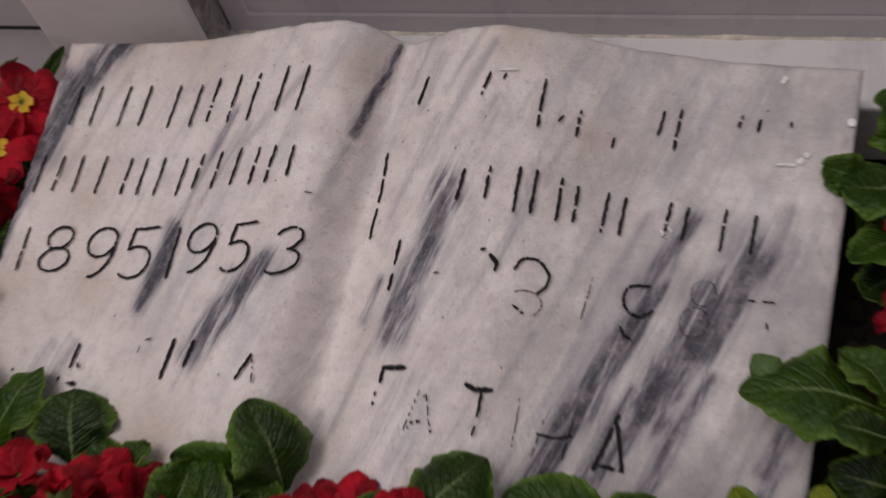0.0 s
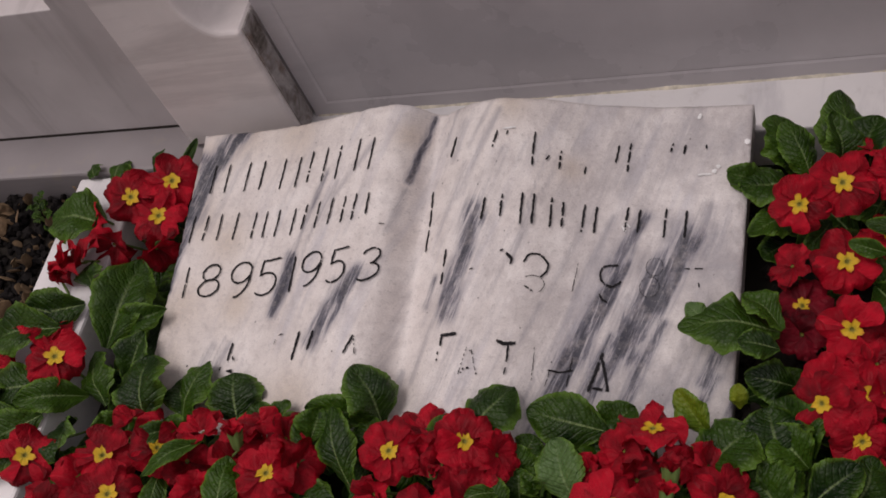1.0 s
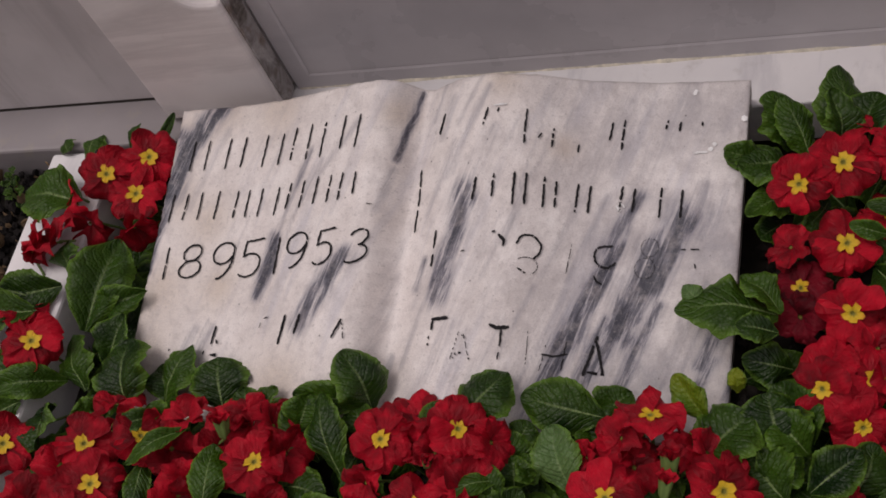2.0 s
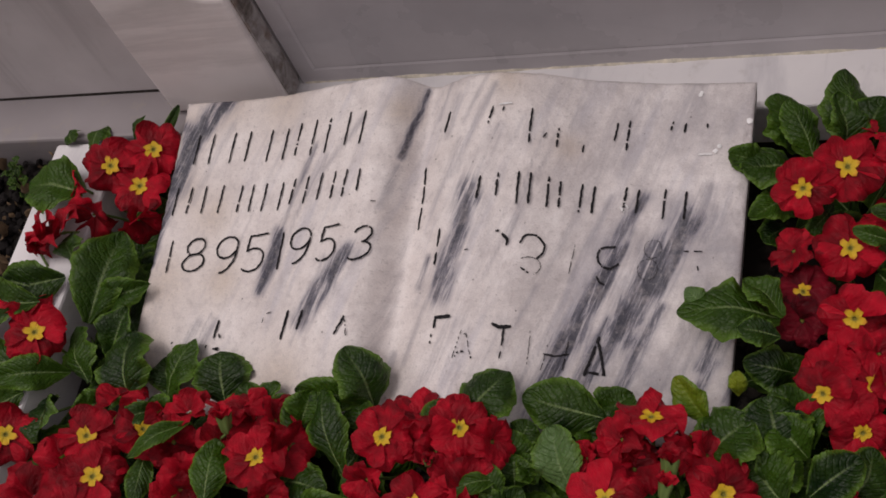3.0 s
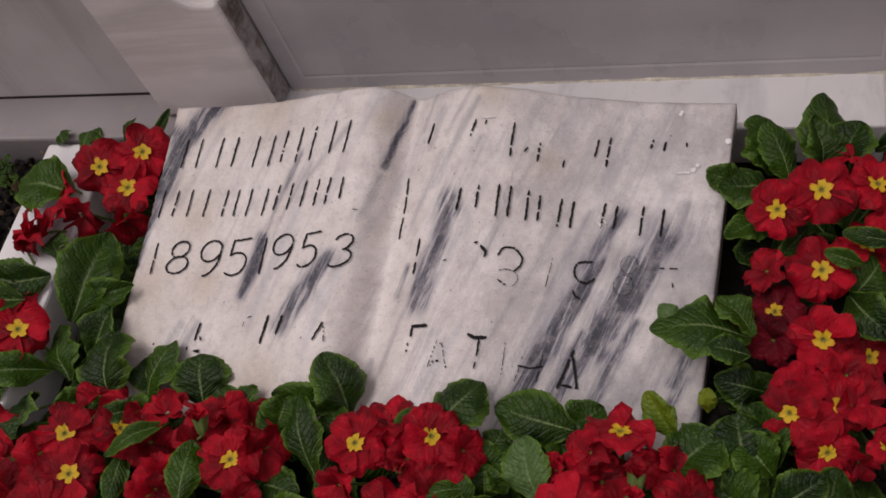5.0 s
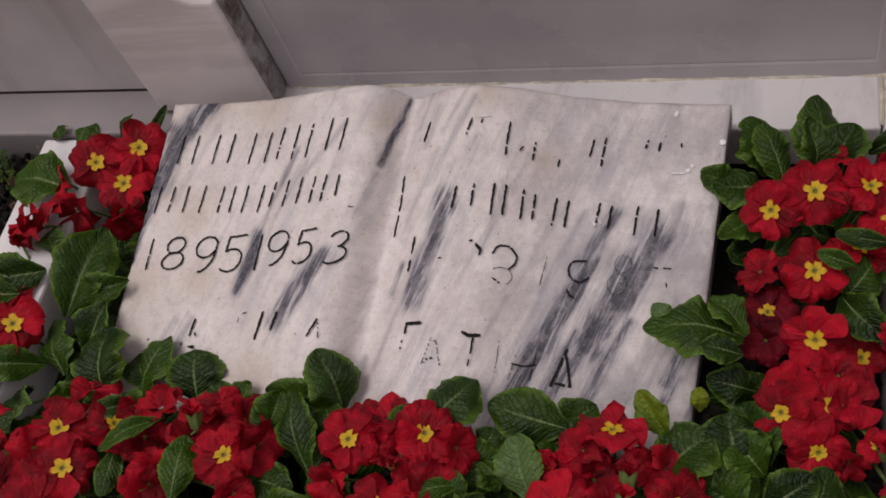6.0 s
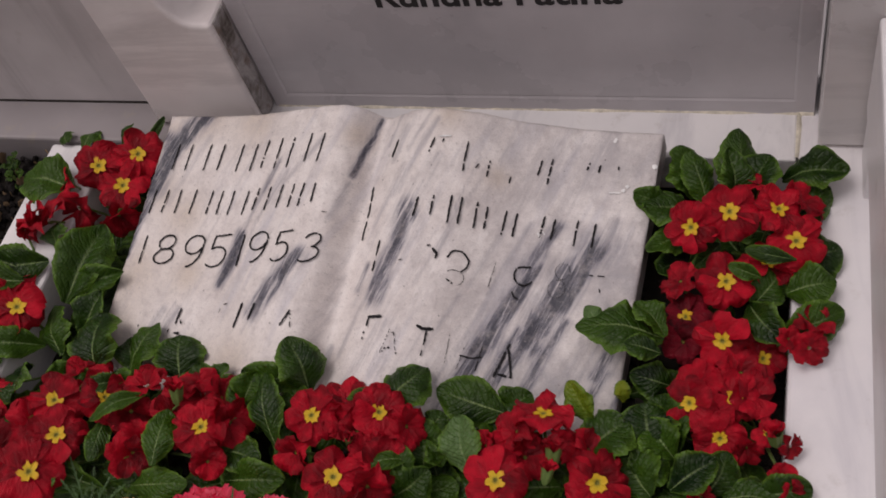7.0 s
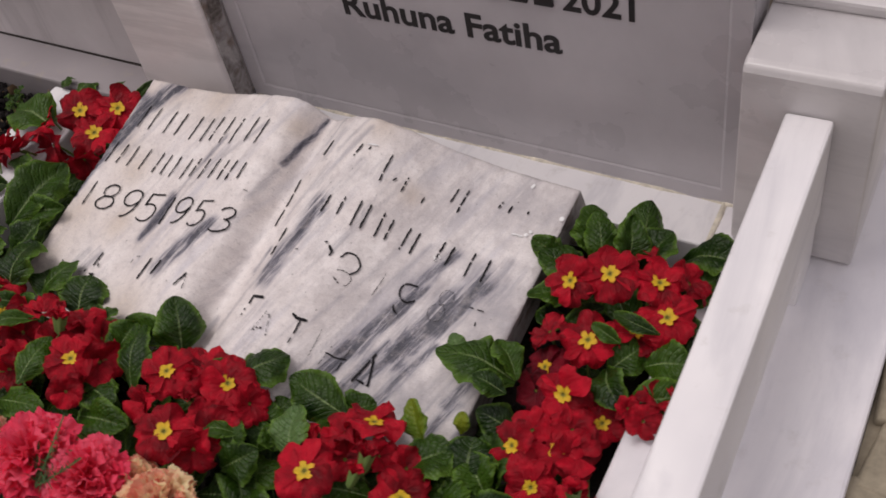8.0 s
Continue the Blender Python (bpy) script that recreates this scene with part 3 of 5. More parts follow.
def book_slab():
    nu, nv, thick = 260, 130, 0.034
    us = np.linspace(-0.016, 1.0, nu)
    vs = np.linspace(0.0, 1.05, nv)
    rises = [rise(u) for u in us]
    verts, mask, rust, uv = [], [], [], []
    for j, v in enumerate(vs):
        for i, u in enumerate(us):
            edge = min((u - us[0]) * 0.45, (1 - u) * 0.45, v * 0.24, (1.05 - v) * 0.24)
            soft = max(0.0, 0.0035 - edge)
            wear = 0.0009 * noise.noise((u * 30, v * 16, 3)) + 0.0005 * noise.noise((u * 90, v * 50, 7))
            lowered = soft * soft * 120 + (0.0022 * max(0, noise.noise((u * 60, v * 40, 1))) if edge < 0.004 else 0)
            verts.append(TL.lerp(TR, u).lerp(BL.lerp(BR, u), v) + PAGE * (rises[i] + wear - lowered))
            uv.append((u * 0.45, v * 0.24))
    q = np.array(uv)
    mask = np.zeros(len(q))
    wob = np.array([noise.noise((a * 40, b * 40, 5)) for a, b in q])
    for pts, width, strength in VEINS:
        best = np.full(len(q), 9.0)
        for k, (a, b) in enumerate(zip(pts, pts[1:])):
            d = b - a
            t = np.clip(((q - a) @ d) / (d @ d), 0, 1)
            best = np.minimum(best, np.linalg.norm(q - a - t[:, None] * d, axis=1))
        mask = np.maximum(mask, strength * np.exp(-((best / (width * (1 + 0.5 * wob))) ** 2)))
    for (cu, cv), r in (((0.725, 0.215), 0.010), ((0.09, 0.40), 0.02), ((0.02, 0.62), 0.025), ((0.30, 0.95), 0.03), ((0.44, 0.10), 0.012), ((0.01, 0.30), 0.02), ((0.0, 0.10), 0.022), ((0.08, 0.02), 0.02), ((0.20, 0.03), 0.025), ((0.0, 0.85), 0.03), ((0.14, 0.62), 0.02), ((0.62, 0.02), 0.014)):
        rust.append(np.exp(-(((q - (cu * 0.45, cv * 0.24)) / r) ** 2).sum(1)))
    stain = np.clip(sum(rust), 0, 1) * 0.8
    faces = [(j * nu + i, (j + 1) * nu + i, (j + 1) * nu + i + 1, j * nu + i + 1) for j in range(nv - 1) for i in range(nu - 1)]
    rim = [i for i in range(nu)] + [j * nu + nu - 1 for j in range(1, nv)] + [(nv - 1) * nu + i for i in range(nu - 2, -1, -1)] + [j * nu for j in range(nv - 2, 0, -1)]
    base = len(verts)
    for k in rim:
        u, v = q[k] / (0.45, 0.24)
        verts.append(TL.lerp(TR, u).lerp(BL.lerp(BR, u), v) - PAGE * thick)
    m = len(rim)
    for k in range(m):
        faces.append((rim[k], rim[(k + 1) % m], base + (k + 1) % m, base + k))
    faces.append(tuple(base + k for k in range(m)))
    me = bpy.data.meshes.new("slab")
    me.from_pydata([tuple(v) for v in verts], [], faces)
    me.materials.append(BOOK_MARBLE)
    # for the slab's side faces: brown staining plus their shade in one colour
    me.materials.append(STAINED_SHADED)
    grey = np.clip((q[:, 0] / 0.45 - 0.60) / 0.25, 0, 1) * np.clip(0.62 + 0.5 * np.array([noise.noise((a * 14, b * 14, 8)) for a, b in q]), 0, 1)
    for key, data in (("vein", mask), ("stain", stain), ("grey", grey)):
        at = me.attributes.new(key, "FLOAT", "POINT")
        at.data.foreach_set("value", np.concatenate([data, np.zeros(m)]).astype(np.float32))
    layer = me.uv_layers.new(name="UVMap")
    flat = np.concatenate([q, q[rim]])
    loops = np.zeros(len(me.loops), dtype=np.int32)
    me.loops.foreach_get("vertex_index", loops)
    layer.data.foreach_set("uv", flat[loops].astype(np.float32).ravel())
    me.polygons.foreach_set("use_smooth", [k < len(faces) - m - 1 for k in range(len(faces))])
    me.polygons.foreach_set("material_index", [int(k >= len(faces) - m - 1) for k in range(len(faces))])
    me.update()
    return me


book = empty("marble_book", (0, 0, 0), "open book of white marble with dark grey veins and worn inscriptions", "marble book")
leaf_slab = new("slab", book_slab())
leaf_slab.parent = book
# wedge of rubble stone that holds the slab at its slant
wedge = bmesh.new()
vs = [wedge.verts.new(p) for p in ((-0.35, -0.07, 0.008), (0.06, -0.07, 0.002), (0.045, -0.27, -0.069), (-0.375, -0.27, -0.066),
                                   (-0.35, -0.07, -0.07), (0.06, -0.07, -0.07), (0.045, -0.27, -0.07), (-0.375, -0.27, -0.07))]
for f in ((0, 1, 2, 3), (0, 4, 5, 1), (1, 5, 6, 2), (2, 6, 7, 3), (3, 7, 4, 0), (7, 6, 5, 4)):
    wedge.faces.new([vs[i] for i in f])
bmesh.ops.recalc_face_normals(wedge, faces=wedge.faces[:])
part("base_wedge", wedge, PAVER, book, "rough stone wedge under the slab")

# Worn painted grooves of the inscription
pen = random.Random(11)


def stroke(bm, points, half, worn=0.0):
    dense = []
    for (a, b), (c, d) in zip(points, points[1:]):
        steps = max(2, int(math.hypot((c - a) * 0.45, (d - b) * 0.24) / 0.0016))
        dense += [(a + (c - a) * k / steps, b + (d - b) * k / steps) for k in range(steps)]
    dense.append(points[-1])
    pts = [page(u + pen.uniform(-0.0006, 0.0006), v + pen.uniform(-0.001, 0.001), 0.0012) for u, v in dense]
    prev = None
    for k, p in enumerate(pts):
        d = (pts[min(k + 1, len(pts) - 1)] - pts[max(k - 1, 0)])
        across = d.cross(PAGE).normalized() * half * pen.uniform(0.72, 1.12) * (0.6 if k in (0, len(pts) - 1) else 1)
        row = [bm.verts.new(p - across), bm.verts.new(p + PAGE * 0.0004), bm.verts.new(p + across)]
        if prev and pen.random() >= worn:
            bm.faces.new((prev[0], prev[1], row[1], row[0]))
            bm.faces.new((prev[1], prev[2], row[2], row[1]))
        prev = row


def rounded(points):
    """A smooth curve through the corners of a bent stroke."""
    if len(points) < 4:
        return points
    p = [points[0], *points, points[-1]]
    out = []
    for a, b, c, d in zip(p, p[1:], p[2:], p[3:]):
        for k in range(5):
            t = k / 5
            out.append(tuple(0.5 * (2 * b[i] + (c[i] - a[i]) * t + (2 * a[i] - 5 * b[i] + 4 * c[i] - d[i]) * t * t + (3 * b[i] - a[i] - 3 * c[i] + d[i]) * t ** 3) for i in (0, 1)))
    return out + [points[-1]]


def groove(points, weight=1.0):
    points = rounded(points)
    bm = bmesh.new()
    stroke(bm, points, 0.00084 * weight, 0.04 if weight >= 0.8 else 0.25)
    part("engraved_stroke", bm, INK, book)


def name_bar(low, high, weight=1.0):
    bm = bmesh.new()
    stroke(bm, [low, high], 0.00080 * weight, 0.03)
    part("engraved_bar", bm, INK, book, "plain dark engraved bar")


def arc(cx, cy, rx, ry, a0, a1, n=12):
    return [(cx + rx * math.cos(radians(a0 + (a1 - a0) * k / n)), cy + ry * math.sin(radians(a0 + (a1 - a0) * k / n))) for k in range(n + 1)]


DIGITS = {
    "1": [[(0.1, 0.0), (0.1, 1.0)]],
    "8": [arc(0.5, 0.74, 0.38, 0.25, -90, 270, 18), arc(0.5, 0.25, 0.46, 0.26, -90, 270, 18)],
    "9": [arc(0.5, 0.70, 0.42, 0.30, 0, 360, 18) + arc(0.38, 0.62, 0.54, 0.62, 0, -95, 10)],
    "5": [[(0.92, 1.0), (0.2, 1.0), (0.16, 0.58)] + arc(0.42, 0.32, 0.46, 0.32, 110, -140, 14)],
    "3": [arc(0.45, 0.76, 0.40, 0.24, 150, -80, 12) + arc(0.45, 0.27, 0.48, 0.26, 80, -150, 12)],
}


def digit(sign, low_left, top_left, low_right):
    """An engraved digit: its box stands on the line from low_left to low_right."""
    a, up, across = Vector(low_left), Vector(top_left) - Vector(low_left), Vector(low_right) - Vector(low_left)
    bm = bmesh.new()
    for line in DIGITS[sign]:
        stroke(bm, [tuple(a + across * x + up * y) for x, y in line], 0.00085, 0.02)
    part("engraved_digit", bm, INK, book)


digit("1", (0.018, 0.596), (0.019, 0.486), (0.031, 0.592))
digit("8", (0.048, 0.595), (0.048, 0.486), (0.095, 0.581))
digit("9", (0.113, 0.6), (0.113, 0.483), (0.165, 0.588))
digit("5", (0.173, 0.597), (0.174, 0.48), (0.227, 0.587))
digit("1", (0.255, 0.593), (0.256, 0.473), (0.27, 0.59))
digit("9", (0.271, 0.58), (0.273, 0.472), (0.321, 0.57))
digit("5", (0.334, 0.578), (0.336, 0.473), (0.377, 0.568))
digit("3", (0.398, 0.582), (0.401, 0.482), (0.436, 0.561))
groove(((0.541, 0.58), (0.542, 0.543)), 1.0)
groove(((0.541, 0.526), (0.541, 0.471)), 1.0)
groove(((0.635, 0.482), (0.64, 0.478)), 1.0)
groove(((0.646, 0.489), (0.655, 0.504), (0.654, 0.521)), 1.4)
groove(((0.674, 0.512), (0.68, 0.489), (0.696, 0.487), (0.708, 0.509), (0.708, 0.532), (0.7, 0.551)), 1.0)
groove(((0.679, 0.582), (0.692, 0.595)), 0.8)
groove(((0.813, 0.499), (0.792, 0.507), (0.787, 0.531), (0.794, 0.555), (0.808, 0.564), (0.82, 0.546)), 1.0)
groove(((0.789, 0.588), (0.794, 0.604), (0.803, 0.611)), 1.0)
groove(((0.914, 0.504), (0.945, 0.504)), 0.6)
groove(((0.591, 0.541), (0.597, 0.538)), 0.6)
groove(((0.936, 0.545), (0.938, 0.558)), 0.8)
groove(((0.557, 0.736), (0.585, 0.732)), 1.5)
groove(((0.559, 0.736), (0.558, 0.766)), 1.0)
groove(((0.556, 0.784), (0.556, 0.792)), 0.8)
groove(((0.556, 0.803), (0.556, 0.81)), 0.9)
groove(((0.603, 0.836), (0.613, 0.829)), 1.0)
groove(((0.611, 0.78), (0.612, 0.783)), 1.0)
groove(((0.624, 0.839), (0.626, 0.848)), 1.0)
groove(((0.601, 0.842), (0.603, 0.848)), 0.7)
groove(((0.649, 0.746), (0.66, 0.756), (0.678, 0.751)), 1.6)
groove(((0.667, 0.756), (0.668, 0.806)), 1.0)
groove(((0.668, 0.817), (0.667, 0.845)), 0.7)
groove(((0.705, 0.758), (0.706, 0.853)), 0.35)
groove(((0.727, 0.82), (0.743, 0.823), (0.763, 0.814)), 0.8)
groove(((0.76, 0.779), (0.755, 0.875)), 0.5)
groove(((0.731, 0.792), (0.726, 0.865)), 0.4)
groove(((0.804, 0.759), (0.797, 0.813), (0.788, 0.873)), 1.5)
groove(((0.803, 0.772), (0.818, 0.869)), 1.2)
groove(((0.794, 0.861), (0.817, 0.866)), 1.2)
groove(((0.149, 0.809), (0.153, 0.75)), 1.2)
groove(((0.158, 0.794), (0.162, 0.808)), 1.0)
groove(((0.152, 0.843), (0.169, 0.842)), 1.5)
groove(((0.137, 0.831), (0.136, 0.842)), 1.0)
groove(((0.254, 0.732), (0.263, 0.727)), 0.7)
groove(((0.249, 0.743), (0.247, 0.76)), 0.4)
groove(((0.294, 0.813), (0.3, 0.723)), 1.3)
groove(((0.324, 0.784), (0.33, 0.724)), 1.1)
groove(((0.4, 0.797), (0.412, 0.741)), 1.1)
groove(((0.413, 0.746), (0.421, 0.806)), 0.6)
groove(((0.063, 0.832), (0.065, 0.825)), 0.8)
groove(((0.488, 0.265), (0.493, 0.373), (0.493, 0.461)), 0.9)

groove(arc(0.868, 0.500, 0.013, 0.026, 0, 360), 0.22)
groove(arc(0.863, 0.560, 0.015, 0.030, 0, 360), 0.22)
groove(arc(0.690, 0.575, 0.017, 0.026, 60, -130), 0.35)
groove(((0.752, 0.500), (0.748, 0.585)), 0.35)
groove(((0.606, 0.770), (0.598, 0.850)), 0.4)
groove(((0.612, 0.772), (0.626, 0.850)), 0.4)
groove(((0.415, 0.395), (0.430, 0.393)), 0.4)


def fleck(points, weight=1.0):
    bm = bmesh.new()
    stroke(bm, points, 0.0013 * weight)
    part("paint_fleck", bm, FLECK, book, "white paint fleck")


fleck(((0.922, 0.22), (0.943, 0.218)), 0.7)
fleck(((0.945, 0.215), (0.949, 0.205)), 1.6)
fleck(((0.949, 0.198), (0.955, 0.193)), 1.4)
fleck(((0.811, 0.381), (0.819, 0.397)), 0.8)
fleck(((0.817, 0.369), (0.825, 0.386)), 0.7)
fleck(((0.914, 0.034), (0.92, 0.038)), 2.2)
fleck(((0.992, 0.113), (0.996, 0.127)), 1.6)
fleck(((0.612, 0.103), (0.633, 0.097)), 0.6)

# Names are kept as plain bars
name_bar((0.027, 0.223), (0.029, 0.118), 1.0)
name_bar((0.058, 0.223), (0.06, 0.118), 1.0)
name_bar((0.102, 0.223), (0.105, 0.118), 1.0)
name_bar((0.136, 0.223), (0.139, 0.119), 1.0)
name_bar((0.183, 0.229), (0.186, 0.121), 1.0)
name_bar((0.219, 0.229), (0.222, 0.125), 1.0)
name_bar((0.247, 0.227), (0.25, 0.113), 1.0)
name_bar((0.281, 0.227), (0.284, 0.111), 1.0)
name_bar((0.312, 0.227), (0.315, 0.114), 1.0)
name_bar((0.353, 0.211), (0.356, 0.106), 1.0)
name_bar((0.383, 0.213), (0.386, 0.109), 1.0)
name_bar((0.006, 0.4), (0.007, 0.302), 1.0)
name_bar((0.034, 0.399), (0.037, 0.303), 1.0)
name_bar((0.065, 0.395), (0.067, 0.3), 1.0)
name_bar((0.1, 0.394), (0.103, 0.299), 1.0)
name_bar((0.141, 0.395), (0.145, 0.303), 1.0)
name_bar((0.167, 0.395), (0.169, 0.304), 1.0)
name_bar((0.194, 0.397), (0.197, 0.303), 1.0)
name_bar((0.231, 0.398), (0.235, 0.307), 1.0)
name_bar((0.256, 0.383), (0.261, 0.299), 1.0)
name_bar((0.286, 0.385), (0.29, 0.298), 1.0)
name_bar((0.315, 0.378), (0.319, 0.292), 1.0)
name_bar((0.344, 0.38), (0.347, 0.294), 1.0)
name_bar((0.367, 0.378), (0.37, 0.292), 1.0)
name_bar((0.394, 0.363), (0.395, 0.293), 1.0)
name_bar((0.518, 0.166), (0.524, 0.105), 1.1)
name_bar((0.599, 0.162), (0.604, 0.11), 1.1)
name_bar((0.62, 0.123), (0.621, 0.11), 1.1)
name_bar((0.666, 0.216), (0.665, 0.112), 1.1)
name_bar((0.686, 0.195), (0.69, 0.18), 1.1)
name_bar((0.707, 0.22), (0.707, 0.162), 1.1)
name_bar((0.792, 0.185), (0.795, 0.131), 1.1)
name_bar((0.811, 0.212), (0.813, 0.122), 1.1)
name_bar((0.876, 0.148), (0.879, 0.12), 1.1)
name_bar((0.897, 0.154), (0.899, 0.127), 1.1)
name_bar((0.932, 0.14), (0.931, 0.127), 1.1)
name_bar((0.746, 0.227), (0.747, 0.203), 1.1)
name_bar((0.598, 0.389), (0.6, 0.321), 1.2)
name_bar((0.627, 0.377), (0.627, 0.31), 1.2)
name_bar((0.66, 0.399), (0.658, 0.303), 1.2)
name_bar((0.677, 0.395), (0.676, 0.303), 1.2)
name_bar((0.704, 0.401), (0.702, 0.31), 1.2)
name_bar((0.721, 0.396), (0.72, 0.312), 1.2)
name_bar((0.751, 0.406), (0.752, 0.321), 1.2)
name_bar((0.77, 0.407), (0.771, 0.326), 1.2)
name_bar((0.817, 0.397), (0.819, 0.323), 1.2)
name_bar((0.836, 0.398), (0.838, 0.327), 1.2)
name_bar((0.877, 0.412), (0.878, 0.324), 1.2)
name_bar((0.909, 0.413), (0.91, 0.329), 1.2)

# Ground round the grave
def ground_sheet():
    bm = bmesh.new()
    bmesh.ops.create_grid(bm, x_segments=60, y_segments=60, size=3.0)
    for v in bm.verts:
        v.co.z = -0.095 + 0.012 * noise.noise((v.co.x * 3, v.co.y * 3, 0))
        if abs(v.co.x) > 2.99 or abs(v.co.y) > 2.99:
            v.co.x *= 1000
            v.co.y *= 1000
            v.co.z = -0.095
    return bm


tagged(finish(ground_sheet(), "ground", EARTH, smooth=True), "bare brown earth around the grave", "ground", kind="structure")
slab("gravel_bed", "dark gravel bed beside the marble kerb", "gravel bed", SOIL, (-1.2, -0.542, -1.6, -0.052, -0.25, -0.036), 0.0, "structure")


def pebbles(name, count, x0, x1, y0, y1, z, small, large, mat, seed, label, category, flat=0.7):
    rng = random.Random(seed)
    unit = bmesh.new()
    bmesh.ops.create_icosphere(unit, subdivisions=1, radius=1)
    base = np.array([v.co[:] for v in unit.verts])
    tris = np.array([[v.index for v in f.verts] for f in unit.faces])
    unit.free()
    verts, faces = [], []
    for k in range(count):
        size = rng.uniform(small, large)
        turn = np.array(Euler((rng.uniform(0, 6), rng.uniform(0, 6), rng.uniform(0, 6))).to_matrix())
        jag = base * np.array([[rng.uniform(0.7, 1.2)] for _ in base]) * (1, rng.uniform(0.6, 1), flat)
        verts.append(jag @ turn.T * size + (rng.uniform(x0, x1), rng.uniform(y0, y1), z + rng.uniform(-0.3, 0.8) * size))
        faces.append(tris + k * len(base))
    me = bpy.data.meshes.new(name)
    me.from_pydata(np.concatenate(verts).tolist(), [], np.concatenate(faces).tolist())
    me.materials.append(mat)
    return tagged(new(name, me), label, category, kind="stuff")


pebbles("gravel", 4400, -0.95, -0.544, -0.50, -0.054, -0.033, 0.003, 0.008, GRAVEL, 5, "dark grey angular gravel with leaf litter", "gravel")
pebbles("leaf_litter", 520, -0.95, -0.544, -0.45, -0.054, -0.027, 0.003, 0.012, LITTER, 6, "dry brown leaf scraps on the gravel", "leaf litter", 0.15)
pebbles("soil_crumbs", 2600, -0.402, 0.186, -0.62, -0.056, -0.062, 0.003, 0.009, SOIL, 7, "loose dark soil crumbs under the leaves", "soil")

# Weathered stone pavers in mortar beside the right kerb
slab("paving_bed", "sandy mortar bed between the paving stones", "mortar", PAVER, (0.3385, 0.90, -0.70, 0.20, -0.12, -0.029), 0.0, "structure")
rough = random.Random(21)
for i in range(7):
    for j in range(12):
        x = 0.342 + i * 0.072 + rough.uniform(-0.001, 0.008) + (0.004 if j % 2 else 0)
        y = -0.62 + j * 0.064 + rough.uniform(-0.008, 0.008)
        bm = block(-0.036, 0.036, -0.032, 0.032, -0.03, 0.014, 0.005, 2)
        for v in bm.verts:
            v.co += Vector((noise.noise((v.co.x * 40 + i, v.co.y * 40 + j, 1)), noise.noise((v.co.x * 40 + i, v.co.y * 40 + j, 9)), 0.6 * noise.noise((v.co.x * 60 + i, v.co.y * 60 + j, 4)))) * 0.009
        stone = tagged(finish(bm, "paving_stone", PAVER, smooth=True), "weathered brown paving stone beside the marble kerb", "paving stone", "paving stones beside the kerb")
        stone.matrix_world = pose(x + 0.031, y, -0.034, rough.uniform(-5, 5), rough.uniform(-5, 5), rough.uniform(-12, 12))


# Primroses
def petal_mesh(seed):
    """One notched, slightly cupped petal of unit length along +x."""
    rng = random.Random(seed)
    bm = bmesh.new()
    rows = []
    phase, tilt = rng.uniform(0, 6), rng.uniform(-0.06, 0.06)
    for i in range(9):
        t = i / 8
        r = 0.10 + 0.90 * t
        wide = 0.13 + 0.50 * math.sin(min(1.0, t * 1.05) * math.pi * 0.62) ** 1.1
        row = []
        for k in range(9):
            s = k / 4 - 1
            notch = 0.17 * math.exp(-(s / 0.22) ** 2) * t ** 4 + 0.22 * abs(s) ** 3.0 * t ** 2 - 0.025 * math.sin(s * 9 + phase) * t ** 3
            x = r - notch
            y = s * wide
            z = 0.24 * t * t - 0.42 * t ** 3 + 0.12 * s * s * t + 0.15 * math.sin(phase + s * 4.0 + t * 3) * t ** 2 + 0.065 * math.sin(phase * 3 + s * 11) * t ** 3 - 0.06 * math.exp(-(s / 0.14) ** 2) * t + tilt * s
            row.append(bm.verts.new((x, y, z)))
        rows.append(row)
    for a, b in zip(rows, rows[1:]):
        for k in range(8):
            bm.faces.new((a[k], b[k], b[k + 1], a[k + 1]))
    me = bpy.data.meshes.new("petal")
    bm.normal_update()
    bm.to_mesh(me)
    bm.free()
    me.materials.append(PETAL)
    me.polygons.foreach_set("use_smooth", [True] * len(me.polygons))
    return me


def eye_mesh(seed):
    """Yellow star of the throat, unit flower radius."""
    rng = random.Random(seed)
    bm = bmesh.new()
    mid = bm.verts.new((0, 0, 0.03))
    inner, outer = [], []
    for k in range(20):
        a = k / 20 * 2 * math.pi
        far = (0.34, 0.33, 0.22, 0.31)[k % 4] * rng.uniform(0.74, 1.14)
        inner.append(bm.verts.new((0.065 * math.cos(a), 0.065 * math.sin(a), 0.085)))
        outer.append(bm.verts.new((far * math.cos(a), far * math.sin(a), 0.115 + 0.03 * rng.random())))
    for k in range(20):
        j = (k + 1) % 20
        f = bm.faces.new((mid, inner[k], inner[j]))
        f.material_index = 1
        bm.faces.new((inner[k], outer[k], outer[j], inner[j]))
    me = bpy.data.meshes.new("flower")
    bm.normal_update()
    bm.to_mesh(me)
    bm.free()
    me.materials.append(EYE)
    me.materials.append(CORE)
    return me


PETALS = [petal_mesh(k) for k in range(9)]
OLD_PETALS = [petal_mesh(k + 20) for k in range(4)]
for me in OLD_PETALS:
    me.materials[0] = WILTED
EYES = [eye_mesh(k) for k in range(5)]
THROAT = eye_mesh(9)
for v in THROAT.vertices:
    v.co = (v.co.x * 0.25, v.co.y * 0.25, v.co.z * 0.3)
THROAT.materials[0] = CORE
garden = random.Random(77)


